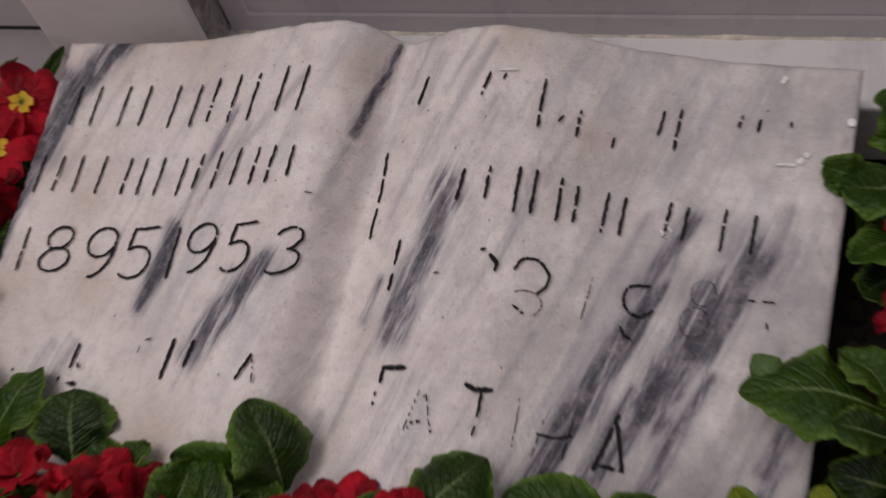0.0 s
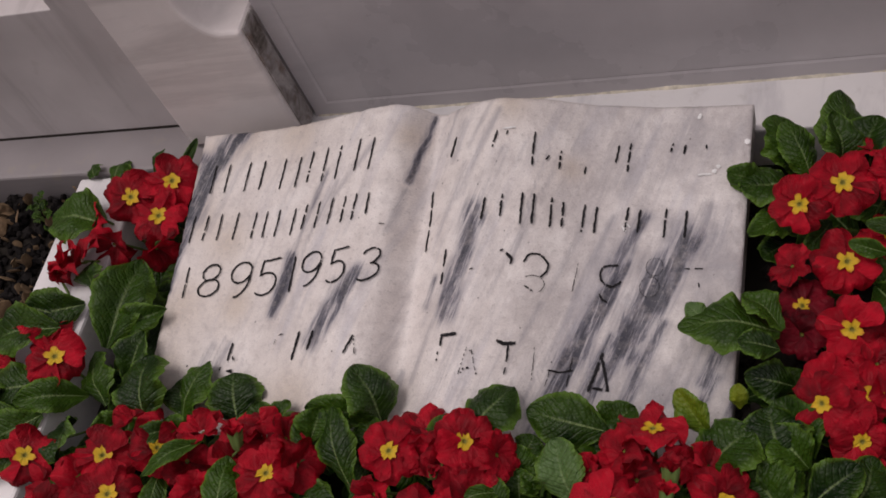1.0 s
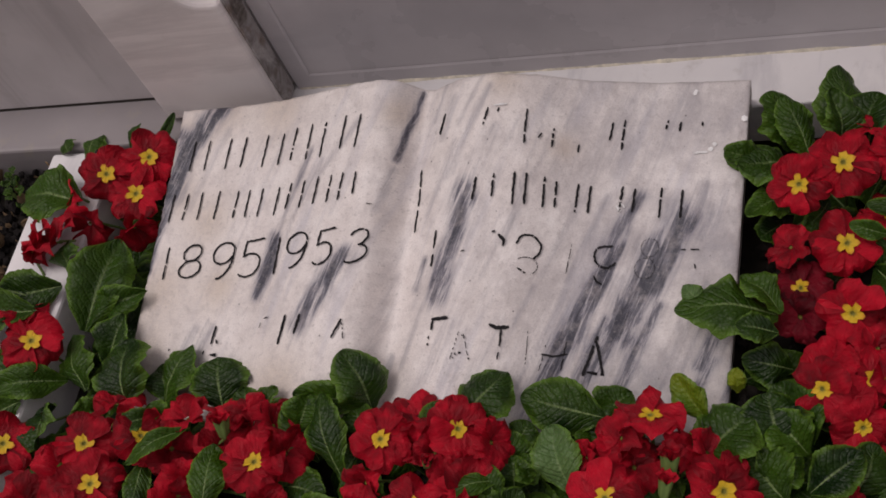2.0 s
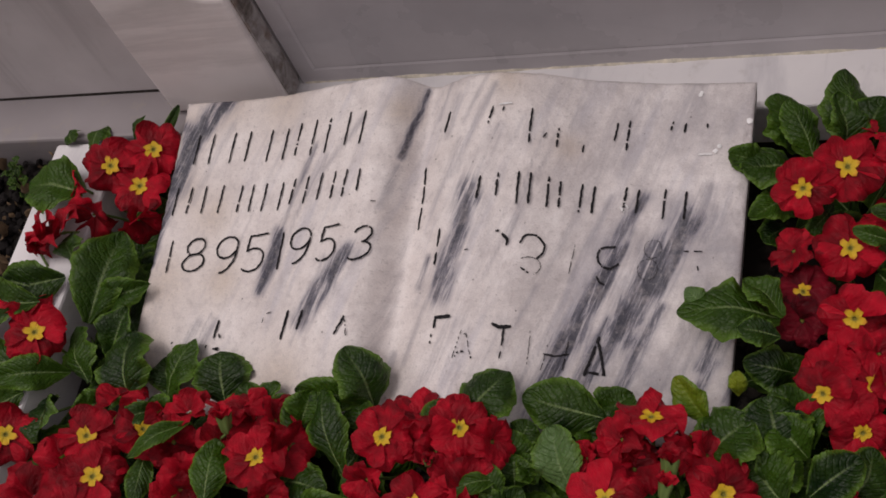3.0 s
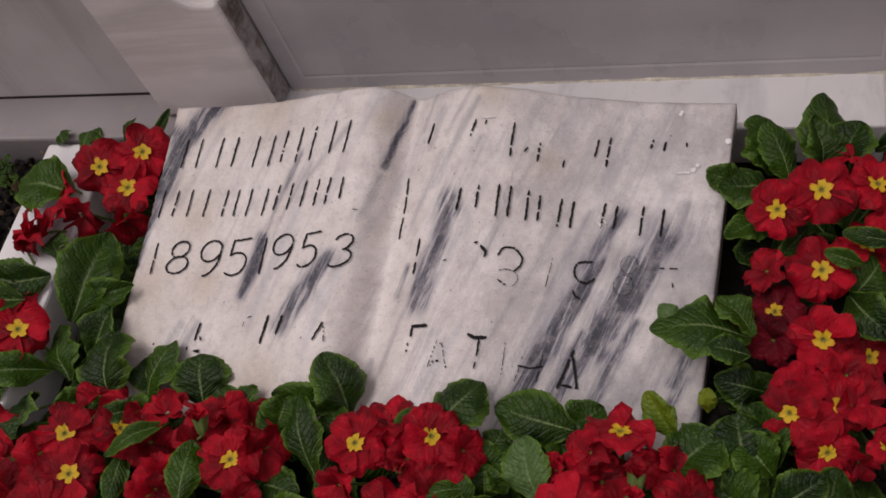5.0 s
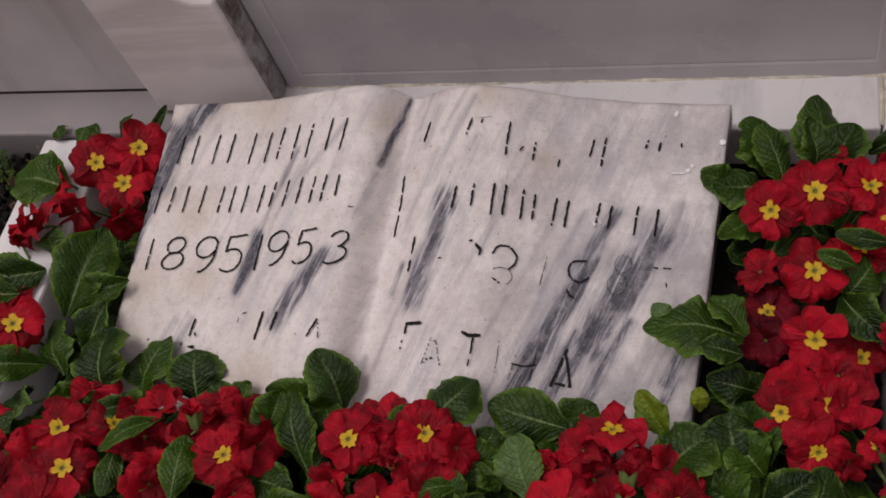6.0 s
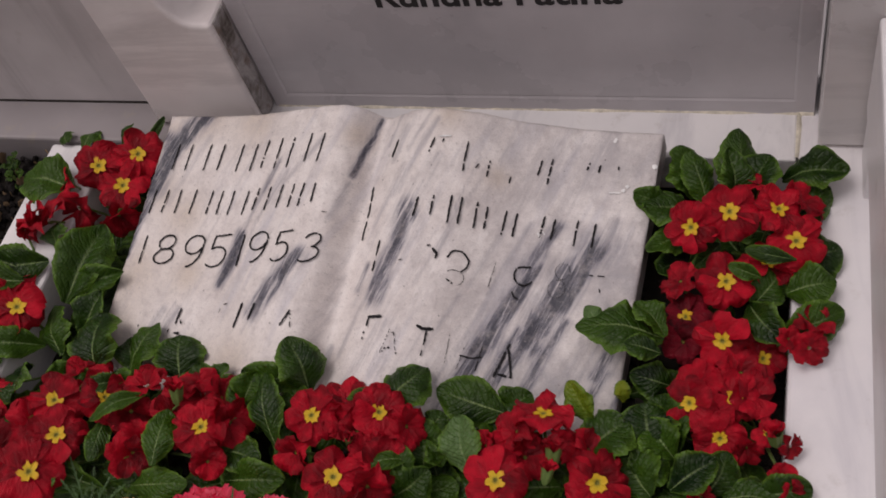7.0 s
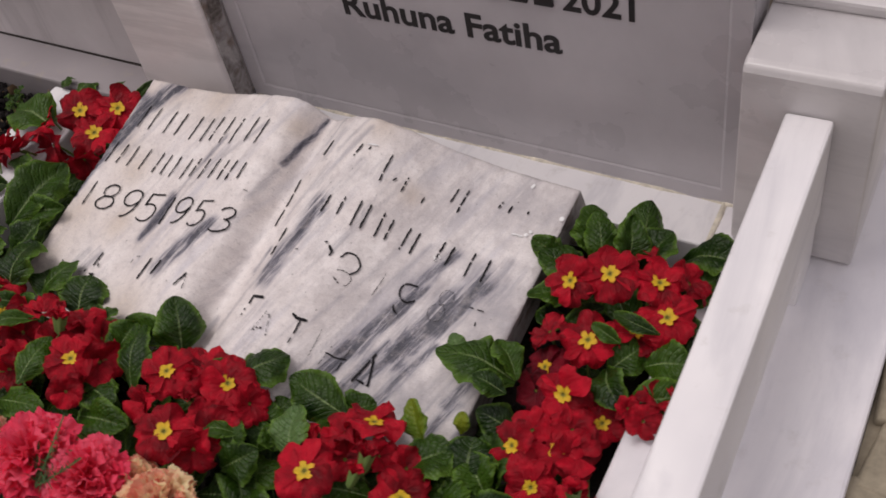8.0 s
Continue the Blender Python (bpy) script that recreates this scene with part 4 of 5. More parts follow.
def stalk(parent, points, r, name="stem", mat=STEM):
    bm = bmesh.new()
    prev = None
    for p in points:
        ring = [bm.verts.new((p[0] + r * math.cos(a), p[1] + r * math.sin(a), p[2])) for a in (0, 1.26, 2.51, 3.77, 5.03)]
        if prev:
            for k in range(5):
                bm.faces.new((prev[k], prev[(k + 1) % 5], ring[(k + 1) % 5], ring[k]))
        prev = ring
    return part(name, bm, mat, parent, smooth=True)


def primrose(x, y, label):
    p = empty("primrose_plant", (x, y, -0.062), label, "primrose", "primroses round the marble book")
    bpy.context.view_layer.update()
    return p


def flower(plant, at, facing, across, eye=True, wilted=False):
    """A five-petalled flower head with its star eye, petals as pieces under it."""
    base = Vector(plant.location)
    n = Vector(facing).normalized()
    turn = n.to_track_quat("Z", "Y").to_matrix().to_4x4() @ Matrix.Rotation(garden.uniform(0, 6.28), 4, "Z")
    head = new("flower", garden.choice(EYES) if eye else THROAT)
    head.parent = plant
    r = across / 2 * 0.94
    head.matrix_local = Matrix.Translation(Vector(at) - base) @ turn @ Matrix.Scale(r, 4)
    closed = 0 if eye else garden.uniform(16, 44)
    for k in range(5):
        petal = new("petal", garden.choice(OLD_PETALS if wilted else PETALS))
        petal.parent = head
        petal.matrix_local = pose(0, 0, (0.012, 0.03, 0.0, 0.04, 0.02)[k], garden.uniform(-7, 7), garden.uniform(-20, 11) - closed * garden.uniform(0.3, 1.2), 72 * k + garden.uniform(-6, 6)) @ Matrix.Diagonal((garden.uniform(0.92, 1.08), garden.uniform(0.95, 1.2), garden.uniform(0.7, 1.6), 1))
    if wilted:
        head["label"] = "wilted dark maroon flower"
    tip = Vector(at) - base - n * r * 0.06
    root = Vector((0.3 * tip.x, 0.3 * tip.y, 0.0))
    stalk(plant, [root, root.lerp(tip, 0.5) + Vector((0, 0, 0.004)), tip], 0.0013)


def leaf(plant, foot, tip, width, tone=0.0):
    """A crinkled tongue-shaped leaf from foot to tip, its upper face to the sky."""
    base = Vector(plant.location)
    a, b = Vector(foot) - base, Vector(tip) - base
    along = b - a
    length = along.length
    along.normalize()
    side = along.cross(Vector((0.12, -0.25, 0.95)))
    side.normalize()
    up = side.cross(along)
    seed = garden.uniform(0, 99)
    roll = garden.uniform(-0.5, 0.5)
    side, up = side * math.cos(roll) + up * math.sin(roll), up * math.cos(roll) - side * math.sin(roll)
    arch, fold, droop = garden.uniform(0.06, 0.20) * length, garden.uniform(-0.10, 0.28), garden.uniform(0.0, 0.20)
    broad, point = garden.uniform(0.44, 0.60), garden.uniform(1.15, 1.9)
    sharp = 0.50 + 0.17 * abs(math.sin(seed * 7))
    bm = bmesh.new()
    layer = bm.loops.layers.uv.new("UVMap")
    rows, coords = [], {}
    for i in range(37):
        t = 1 - (1 - i / 36) ** 1.2
        if t < broad:
            shape = 0.13 + 0.87 * math.sin(math.pi / 2 * t / broad) ** 1.2
        else:
            shape = max(0.004, 1 - ((t - broad) / (1.001 - broad)) ** point) ** sharp
        half = width / 2 * shape * (1 + 0.10 * noise.noise((t * 4, seed, 0)) + 0.022 * math.sin(t * 70 + seed) + 0.018 * noise.noise((t * 26, seed, 4)))
        row = []
        for k in range(11):
            s = k / 5 - 1
            ripple = (0.11 * math.sin(t * 11 + seed + 2 * s) + 0.05 * math.sin(t * 29 + 2 * seed)) * abs(s) ** 3
            pucker = 0.017 * abs(math.sin((t - 0.30 * abs(s)) * math.pi * 9)) * (1 - abs(s) ** 4) * min(1, abs(s) * 4) + 0.07 * noise.noise((t * 3 + seed, s * 1.6, seed)) + 0.02 * noise.noise((t * 12 + seed, s * 6, seed))
            z = arch * math.sin(t * math.pi) - droop * length * t ** 4 + width * (fold * min(1, abs(s) * 1.3) - 0.10 * s ** 4 + pucker + ripple)
            z -= 0.035 * width * math.exp(-(s / 0.10) ** 2) * (1 - t)
            p = a + along * (t * length) + side * (s * half) + up * (z * (0.25 + 0.75 * shape))
            v = bm.verts.new(p)
            coords[v] = (s, t)
            row.append(v)
        rows.append(row)
    for p, q in zip(rows, rows[1:]):
        for k in range(10):
            f = bm.faces.new((p[k], p[k + 1], q[k + 1], q[k]))
            for loop in f.loops:
                loop[layer].uv = coords[loop.vert]
    mat = LEAF if tone == 0 else PALE_LEAF if tone < 2 else YELLOW_LEAF
    part("leaf", bm, mat, plant, {LEAF: "", PALE_LEAF: "pale torn leaf", YELLOW_LEAF: "yellowing leaf"}[mat], smooth=True)


def bud(plant, at, facing, size):
    """A ribbed pale calyx with the tip of a folded red flower in it."""
    base = Vector(plant.location)
    bm = bmesh.new()
    prev = None
    for t, r in ((0, 0.10), (0.2, 0.22), (0.6, 0.27), (0.85, 0.30), (1.0, 0.34)):
        ring = [bm.verts.new((r * (1 + 0.18 * math.cos(5 * a)) * math.cos(a), r * (1 + 0.18 * math.cos(5 * a)) * math.sin(a), t + (0.14 * math.cos(5 * a) if t == 1.0 else 0))) for a in [k * math.pi / 10 for k in range(20)]]
        if prev:
            for k in range(20):
                bm.faces.new((prev[k], prev[(k + 1) % 20], ring[(k + 1) % 20], ring[k]))
        prev = ring
    calyx = part("calyx", bm, STEM, plant, "pale green ribbed calyx", smooth=True)
    calyx.matrix_local = Matrix.Translation(Vector(at) - base) @ Vector(facing).to_track_quat("Z", "Y").to_matrix().to_4x4() @ Matrix.Scale(size, 4)
    for k in range(3):
        petal = new("petal", PETALS[k])
        petal.parent = calyx
        petal.matrix_local = pose(0, 0, 0.7, 0, -70 - 6 * k, 120 * k) @ Matrix.Scale(0.75, 4)
    stalk(plant, [(0, 0, 0), Vector(at) - base], 0.0012)



plant_a = primrose(-0.448, -0.102, "red primrose with yellow eyes growing beside the kerb")
flower(plant_a, (-0.452, -0.096, 0.017), (0.35, -0.29, 0.89), 0.054)
flower(plant_a, (-0.417, -0.078, 0.014), (0.33, -0.30, 0.89), 0.054)
flower(plant_a, (-0.42, -0.114, 0.011), (0.34, -0.28, 0.90), 0.053)
flower(plant_a, (-0.468, -0.132, -0.002), (0.15, -0.95, 0.27), 0.049, eye=False)
flower(plant_a, (-0.485, -0.156, 0.008), (-0.42, 0.22, 0.88), 0.05, eye=False)
flower(plant_a, (-0.426, -0.135, -0.006), (0.75, -0.65, -0.09), 0.045, eye=False)
flower(plant_a, (-0.487, -0.11, 0.01), (-0.56, -0.23, 0.79), 0.027, eye=False)
flower(plant_a, (-0.501, -0.158, 0.008), (-0.70, -0.09, 0.71), 0.043, eye=False)
leaf(plant_a, (-0.478, -0.116, 0.007), (-0.540, -0.106, 0.01), 0.054)
leaf(plant_a, (-0.491, -0.068, 0.006), (-0.489, -0.036, 0), 0.024)
leaf(plant_a, (-0.447, -0.123, -0.02), (-0.406, -0.118, -0.012), 0.032)
leaf(plant_a, (-0.424, -0.068, 0.000), (-0.403, -0.034, 0.020), 0.009)
leaf(plant_a, (-0.449, -0.058, 0.004), (-0.438, -0.040, 0.016), 0.009)
leaf(plant_a, (-0.443, -0.233, -0.012), (-0.428, -0.154, 0.005), 0.056)
leaf(plant_a, (-0.439, -0.208, -0.02), (-0.381, -0.206, 0.007), 0.032)
leaf(plant_a, (-0.469, -0.181, 0.003), (-0.475, -0.157, 0.008), 0.034)
leaf(plant_a, (-0.468, -0.198, 0.003), (-0.528, -0.214, 0.008), 0.042)
leaf(plant_a, (-0.517, -0.057, 0.003), (-0.523, -0.046, 0.006), 0.022)

plant_b = primrose(-0.452, -0.257, "red primrose with broad crinkled green leaves beside the kerb")
flower(plant_b, (-0.471, -0.253, 0.01), (0.38, -0.20, 0.90), 0.055)
flower(plant_b, (-0.496, -0.224, 0.01), (0.31, 0.41, 0.86), 0.048)
flower(plant_b, (-0.467, -0.337, 0.004), (0.46, -0.19, 0.87), 0.053)
flower(plant_b, (-0.54, -0.263, 0.01), (0.41, -0.18, 0.89), 0.054)
flower(plant_b, (-0.506, -0.169, 0.01), (0.63, -0.39, 0.67), 0.021, eye=False)
leaf(plant_b, (-0.378, -0.3, -0.012), (-0.389, -0.247, 0.004), 0.05)
leaf(plant_b, (-0.354, -0.295, -0.02), (-0.333, -0.248, -0.004), 0.039)
leaf(plant_b, (-0.298, -0.297, -0.015), (-0.306, -0.26, 0), 0.049)
leaf(plant_b, (-0.259, -0.301, -0.005), (-0.245, -0.287, 0.009), 0.022)
leaf(plant_b, (-0.416, -0.259, -0.02), (-0.399, -0.224, 0.002), 0.035)
leaf(plant_b, (-0.431, -0.281, -0.022), (-0.45, -0.238, -0.008), 0.036)
leaf(plant_b, (-0.449, -0.273, -0.02), (-0.499, -0.292, 0.007), 0.031)
leaf(plant_b, (-0.449, -0.297, -0.015), (-0.438, -0.34, 0), 0.043)
leaf(plant_b, (-0.414, -0.279, -0.02), (-0.384, -0.265, -0.01), 0.028)
leaf(plant_b, (-0.478, -0.212, 0.003), (-0.534, -0.206, 0.01), 0.04)
leaf(plant_b, (-0.414, -0.32, -0.02), (-0.456, -0.352, -0.008), 0.03)
leaf(plant_b, (-0.378, -0.347, -0.02), (-0.433, -0.365, -0.006), 0.033)
leaf(plant_b, (-0.51, -0.263, 0.003), (-0.542, -0.285, 0.008), 0.036)
leaf(plant_b, (-0.405, -0.292, -0.022), (-0.425, -0.313, -0.008), 0.028)
leaf(plant_b, (-0.349, -0.29, -0.021), (-0.36, -0.261, -0.011), 0.032)

leaf(plant_b, (-0.478, -0.225, 0.01), (-0.545, -0.238, 0.012), 0.046)
leaf(plant_b, (-0.492, -0.3, 0.006), (-0.545, -0.318, 0.01), 0.040)

leaf(plant_b, (-0.474, -0.272, 0.000), (-0.534, -0.284, 0.004), 0.044)
leaf(plant_b, (-0.466, -0.330, 0.000), (-0.526, -0.348, 0.006), 0.042)
leaf(plant_b, (-0.470, -0.300, 0.000), (-0.512, -0.328, 0.004), 0.038)

plant_c = primrose(-0.345, -0.332, "clump of red primroses with yellow eyes in dark soil")
flower(plant_c, (-0.393, -0.335, 0.006), (0.35, -0.15, 0.92), 0.052)
flower(plant_c, (-0.372, -0.367, 0.012), (0.34, -0.13, 0.93), 0.051)
flower(plant_c, (-0.247, -0.345, 0.012), (0.27, -0.16, 0.95), 0.047)
flower(plant_c, (-0.347, -0.328, 0.007), (0.68, 0.14, 0.72), 0.048)
flower(plant_c, (-0.309, -0.356, -0.008), (0.30, -0.63, 0.72), 0.043)
flower(plant_c, (-0.277, -0.311, 0.01), (0.02, 0.70, 0.71), 0.042)
flower(plant_c, (-0.275, -0.342, -0.004), (0.02, -0.34, 0.94), 0.038)
flower(plant_c, (-0.244, -0.315, 0.004), (0.83, 0.26, 0.49), 0.043, eye=False)
flower(plant_c, (-0.384, -0.299, -0.004), (0.20, 0.51, 0.84), 0.044, eye=False)
flower(plant_c, (-0.327, -0.331, -0.006), (0.63, -0.43, 0.64), 0.044, eye=False)
flower(plant_c, (-0.317, -0.31, -0.002), (0.03, 0.32, 0.95), 0.041, eye=False)
flower(plant_c, (-0.261, -0.314, 0.004), (0.50, 0.06, 0.86), 0.045, eye=False)
flower(plant_c, (-0.231, -0.334, 0.002), (0.78, -0.17, 0.60), 0.044, eye=False)
flower(plant_c, (-0.28, -0.328, 0), (0.39, -0.21, 0.90), 0.044, eye=False)
flower(plant_c, (-0.409, -0.352, 0), (0.47, 0.03, 0.88), 0.046, eye=False)
flower(plant_c, (-0.382, -0.4, 0.012), (0.36, -0.14, 0.92), 0.057)
flower(plant_c, (-0.236, -0.369, 0.004), (0.60, -0.44, 0.67), 0.032, eye=False)
flower(plant_c, (-0.421, -0.383, 0.002), (0.40, -0.11, 0.91), 0.057, eye=False)
flower(plant_c, (-0.312, -0.365, -0.008), (0.73, -0.49, 0.48), 0.046, eye=False)
leaf(plant_c, (-0.341, -0.308, 0), (-0.368, -0.326, 0.015), 0.018)
leaf(plant_c, (-0.309, -0.319, 0.006), (-0.349, -0.351, 0.014), 0.016)
leaf(plant_c, (-0.283, -0.379, 0.004), (-0.283, -0.332, 0.012), 0.028)
leaf(plant_c, (-0.343, -0.343, 0), (-0.339, -0.382, 0.004), 0.02)
leaf(plant_c, (-0.227, -0.307, 0.004), (-0.21, -0.301, 0.013), 0.02)
leaf(plant_c, (-0.241, -0.317, -0.017), (-0.239, -0.357, -0.012), 0.029)
leaf(plant_c, (-0.234, -0.353, -0.02), (-0.204, -0.351, -0.008), 0.028)
leaf(plant_c, (-0.31, -0.389, -0.02), (-0.252, -0.386, -0.004), 0.028)
leaf(plant_c, (-0.234, -0.352, -0.015), (-0.199, -0.36, -0.004), 0.032)
leaf(plant_c, (-0.229, -0.374, -0.02), (-0.172, -0.372, -0.006), 0.036)
leaf(plant_c, (-0.332, -0.395, -0.025), (-0.404, -0.376, -0.01), 0.031)
leaf(plant_c, (-0.286, -0.372, -0.03), (-0.338, -0.38, -0.015), 0.03)
leaf(plant_c, (-0.375, -0.411, -0.01), (-0.372, -0.386, 0.006), 0.018)
leaf(plant_c, (-0.335, -0.316, -0.012), (-0.353, -0.299, 0), 0.027)
leaf(plant_c, (-0.27, -0.304, -0.009), (-0.277, -0.284, 0), 0.03)
leaf(plant_c, (-0.224, -0.315, 0.003), (-0.216, -0.294, 0.014), 0.032)
leaf(plant_c, (-0.252, -0.312, -0.004), (-0.237, -0.296, 0.008), 0.021)

plant_d = primrose(-0.143, -0.322, "compact red primrose in full flower before the marble book")
flower(plant_d, (-0.154, -0.328, 0.02), (0.21, -0.18, 0.96), 0.045)
flower(plant_d, (-0.104, -0.317, 0.015), (0.49, -0.19, 0.85), 0.045)
flower(plant_d, (-0.125, -0.372, 0.015), (0.22, -0.17, 0.96), 0.05)
flower(plant_d, (-0.095, -0.351, 0.006), (0.55, -0.37, 0.75), 0.041)
flower(plant_d, (-0.133, -0.307, 0.009), (0.24, 0.25, 0.94), 0.039, eye=False)
flower(plant_d, (-0.119, -0.332, 0.01), (0.41, -0.19, 0.89), 0.036, eye=False)
flower(plant_d, (-0.15, -0.309, 0.004), (-0.04, 0.16, 0.99), 0.033, eye=False)
flower(plant_d, (-0.167, -0.351, 0), (-0.24, -0.72, 0.64), 0.037, eye=False)
flower(plant_d, (-0.083, -0.322, 0.006), (0.88, -0.12, 0.46), 0.036, eye=False)
flower(plant_d, (-0.102, -0.371, 0.004), (0.58, -0.63, 0.52), 0.043, eye=False)
flower(plant_d, (-0.14, -0.323, 0.006), (0.34, -0.32, 0.88), 0.035, eye=False)
flower(plant_d, (-0.106, -0.345, 0.008), (0.51, -0.45, 0.73), 0.034, eye=False)
leaf(plant_d, (-0.176, -0.296, -0.01), (-0.194, -0.265, 0.024), 0.043)
leaf(plant_d, (-0.18, -0.288, -0.009), (-0.23, -0.294, 0.013), 0.026)
leaf(plant_d, (-0.187, -0.349, -0.006), (-0.208, -0.294, 0.015), 0.031)
leaf(plant_d, (-0.177, -0.324, -0.01), (-0.186, -0.293, 0.002), 0.026)
leaf(plant_d, (-0.107, -0.312, 0.003), (-0.076, -0.273, 0.01), 0.043)
leaf(plant_d, (-0.172, -0.361, -0.02), (-0.189, -0.345, -0.01), 0.028)
leaf(plant_d, (-0.074, -0.344, 0), (-0.112, -0.362, 0.01), 0.015)
leaf(plant_d, (-0.076, -0.358, -0.004), (-0.087, -0.336, 0.008), 0.02)
leaf(plant_d, (-0.07, -0.345, -0.02), (-0.07, -0.326, -0.006), 0.031)
leaf(plant_d, (-0.216, -0.329, -0.025), (-0.237, -0.3, 0.007), 0.033)

plant_e = primrose(0.017, -0.324, "red primrose with half-open buds below the marble book")
flower(plant_e, (0.02, -0.303, 0.01), (0.08, 0.56, 0.83), 0.047)
flower(plant_e, (-0.004, -0.359, 0.016), (0.13, -0.19, 0.97), 0.05)
flower(plant_e, (0.064, -0.345, 0), (0.37, -0.41, 0.83), 0.051)
flower(plant_e, (0.003, -0.317, 0.008), (-0.37, 0.08, 0.93), 0.036, eye=False)
flower(plant_e, (0.034, -0.323, 0.004), (0.50, -0.18, 0.84), 0.033, eye=False)
flower(plant_e, (-0.019, -0.329, 0.004), (-0.47, -0.20, 0.86), 0.025, eye=False)
flower(plant_e, (0.01, -0.333, 0), (0.38, -0.12, 0.92), 0.042, eye=False)
flower(plant_e, (0.054, -0.321, -0.004), (0.62, 0.24, 0.75), 0.036, eye=False)
flower(plant_e, (0.001, -0.319, 0), (0.08, -0.10, 0.99), 0.039, eye=False)
leaf(plant_e, (-0.01, -0.298, -0.006), (-0.066, -0.29, 0.008), 0.04)
leaf(plant_e, (-0.016, -0.297, -0.015), (0.005, -0.279, -0.004), 0.03)
leaf(plant_e, (-0.029, -0.349, -0.004), (-0.044, -0.311, 0.012), 0.034, 1.4)
leaf(plant_e, (0.054, -0.296, -0.01), (0.033, -0.271, 0.006), 0.023, 2.2)
leaf(plant_e, (0.048, -0.327, -0.012), (0.08, -0.295, 0.002), 0.048)
leaf(plant_e, (0.097, -0.315, -0.012), (0.09, -0.28, 0), 0.048)
leaf(plant_e, (0.114, -0.341, -0.008), (0.144, -0.32, 0.006), 0.031)
leaf(plant_e, (0.084, -0.336, -0.02), (0.107, -0.313, -0.008), 0.034)
leaf(plant_e, (-0.056, -0.34, -0.02), (-0.067, -0.324, -0.01), 0.023)
leaf(plant_e, (-0.013, -0.313, -0.02), (-0.032, -0.295, -0.008), 0.027)
leaf(plant_e, (0.035, -0.344, -0.02), (-0.002, -0.357, -0.006), 0.034)
leaf(plant_e, (0.051, -0.335, -0.015), (0.064, -0.302, -0.004), 0.042)
leaf(plant_e, (0.114, -0.314, -0.015), (0.091, -0.292, -0.002), 0.033)
leaf(plant_e, (-0.087, -0.368, -0.02), (-0.062, -0.348, -0.008), 0.039)
leaf(plant_e, (-0.069, -0.33, -0.02), (-0.078, -0.311, -0.002), 0.031)
leaf(plant_e, (0.1, -0.343, -0.02), (0.077, -0.317, -0.008), 0.046)
leaf(plant_e, (0.072, -0.272, -0.02), (0.071, -0.262, -0.004), 0.013, 2.5)
leaf(plant_e, (-0.124, -0.318, 0.004), (-0.12, -0.297, 0.014), 0.023)
leaf(plant_e, (-0.071, -0.319, -0.014), (-0.062, -0.301, -0.007), 0.023)
leaf(plant_e, (0.001, -0.294, -0.015), (0.024, -0.289, -0.006), 0.023)
leaf(plant_e, (-0.032, -0.308, -0.015), (-0.005, -0.291, -0.004), 0.027)

plant_f = primrose(0.151, -0.102, "red primrose with fresh leaves at the ledge of the headstone")
flower(plant_f, (0.14, -0.135, 0.041), (0.02, -0.34, 0.94), 0.048)
flower(plant_f, (0.189, -0.147, 0.024), (-0.01, -0.33, 0.95), 0.048)
flower(plant_f, (0.113, -0.147, 0.036), (-0.27, -0.57, 0.78), 0.044)
flower(plant_f, (0.175, -0.125, 0.033), (0.28, -0.04, 0.96), 0.045)
flower(plant_f, (0.192, -0.108, 0.02), (0.58, 0.30, 0.76), 0.041, eye=False)
flower(plant_f, (0.17, -0.16, 0.012), (0.09, 0.14, 0.99), 0.045)
flower(plant_f, (0.16, -0.099, 0.028), (-0.04, 0.48, 0.88), 0.025, eye=False)
leaf(plant_f, (0.088, -0.107, 0.01), (0.065, -0.114, 0.032), 0.022)
leaf(plant_f, (0.109, -0.093, 0), (0.095, -0.062, 0.03), 0.041)
leaf(plant_f, (0.122, -0.108, 0.01), (0.105, -0.071, 0.036), 0.027)
leaf(plant_f, (0.141, -0.098, 0.005), (0.143, -0.051, 0.04), 0.039)
leaf(plant_f, (0.142, -0.107, 0.015), (0.136, -0.074, 0.044), 0.03)
leaf(plant_f, (0.155, -0.102, 0), (0.167, -0.069, 0.03), 0.04)
leaf(plant_f, (0.111, -0.108, 0), (0.075, -0.122, 0.028), 0.039)
leaf(plant_f, (0.105, -0.133, -0.01), (0.079, -0.157, 0.018), 0.025)
leaf(plant_f, (0.133, -0.135, -0.002), (0.117, -0.167, 0.012), 0.018)
leaf(plant_f, (0.103, -0.142, -0.02), (0.087, -0.163, -0.004), 0.024)
leaf(plant_f, (0.177, -0.076, 0.006), (0.226, -0.076, 0.024), 0.034)
leaf(plant_f, (0.183, -0.117, 0.006), (0.213, -0.086, 0.014), 0.033)
leaf(plant_f, (0.187, -0.157, 0.006), (0.222, -0.144, 0.014), 0.043)
leaf(plant_f, (0.16, -0.196, 0.006), (0.181, -0.166, 0.014), 0.031)
leaf(plant_f, (0.181, -0.219, 0.006), (0.225, -0.198, 0.014), 0.032)
leaf(plant_f, (0.184, -0.182, 0.006), (0.219, -0.174, 0.014), 0.036)
leaf(plant_f, (0.158, -0.194, 0.006), (0.183, -0.228, 0.014), 0.033)
leaf(plant_f, (0.109, -0.145, -0.02), (0.131, -0.137, -0.006), 0.023)
leaf(plant_f, (0.144, -0.141, -0.01), (0.12, -0.16, 0.004), 0.018)

leaf(plant_f, (0.190, -0.166, 0.028), (0.153, -0.163, 0.034), 0.014)
leaf(plant_f, (0.166, -0.182, 0.026), (0.142, -0.177, 0.033), 0.013)

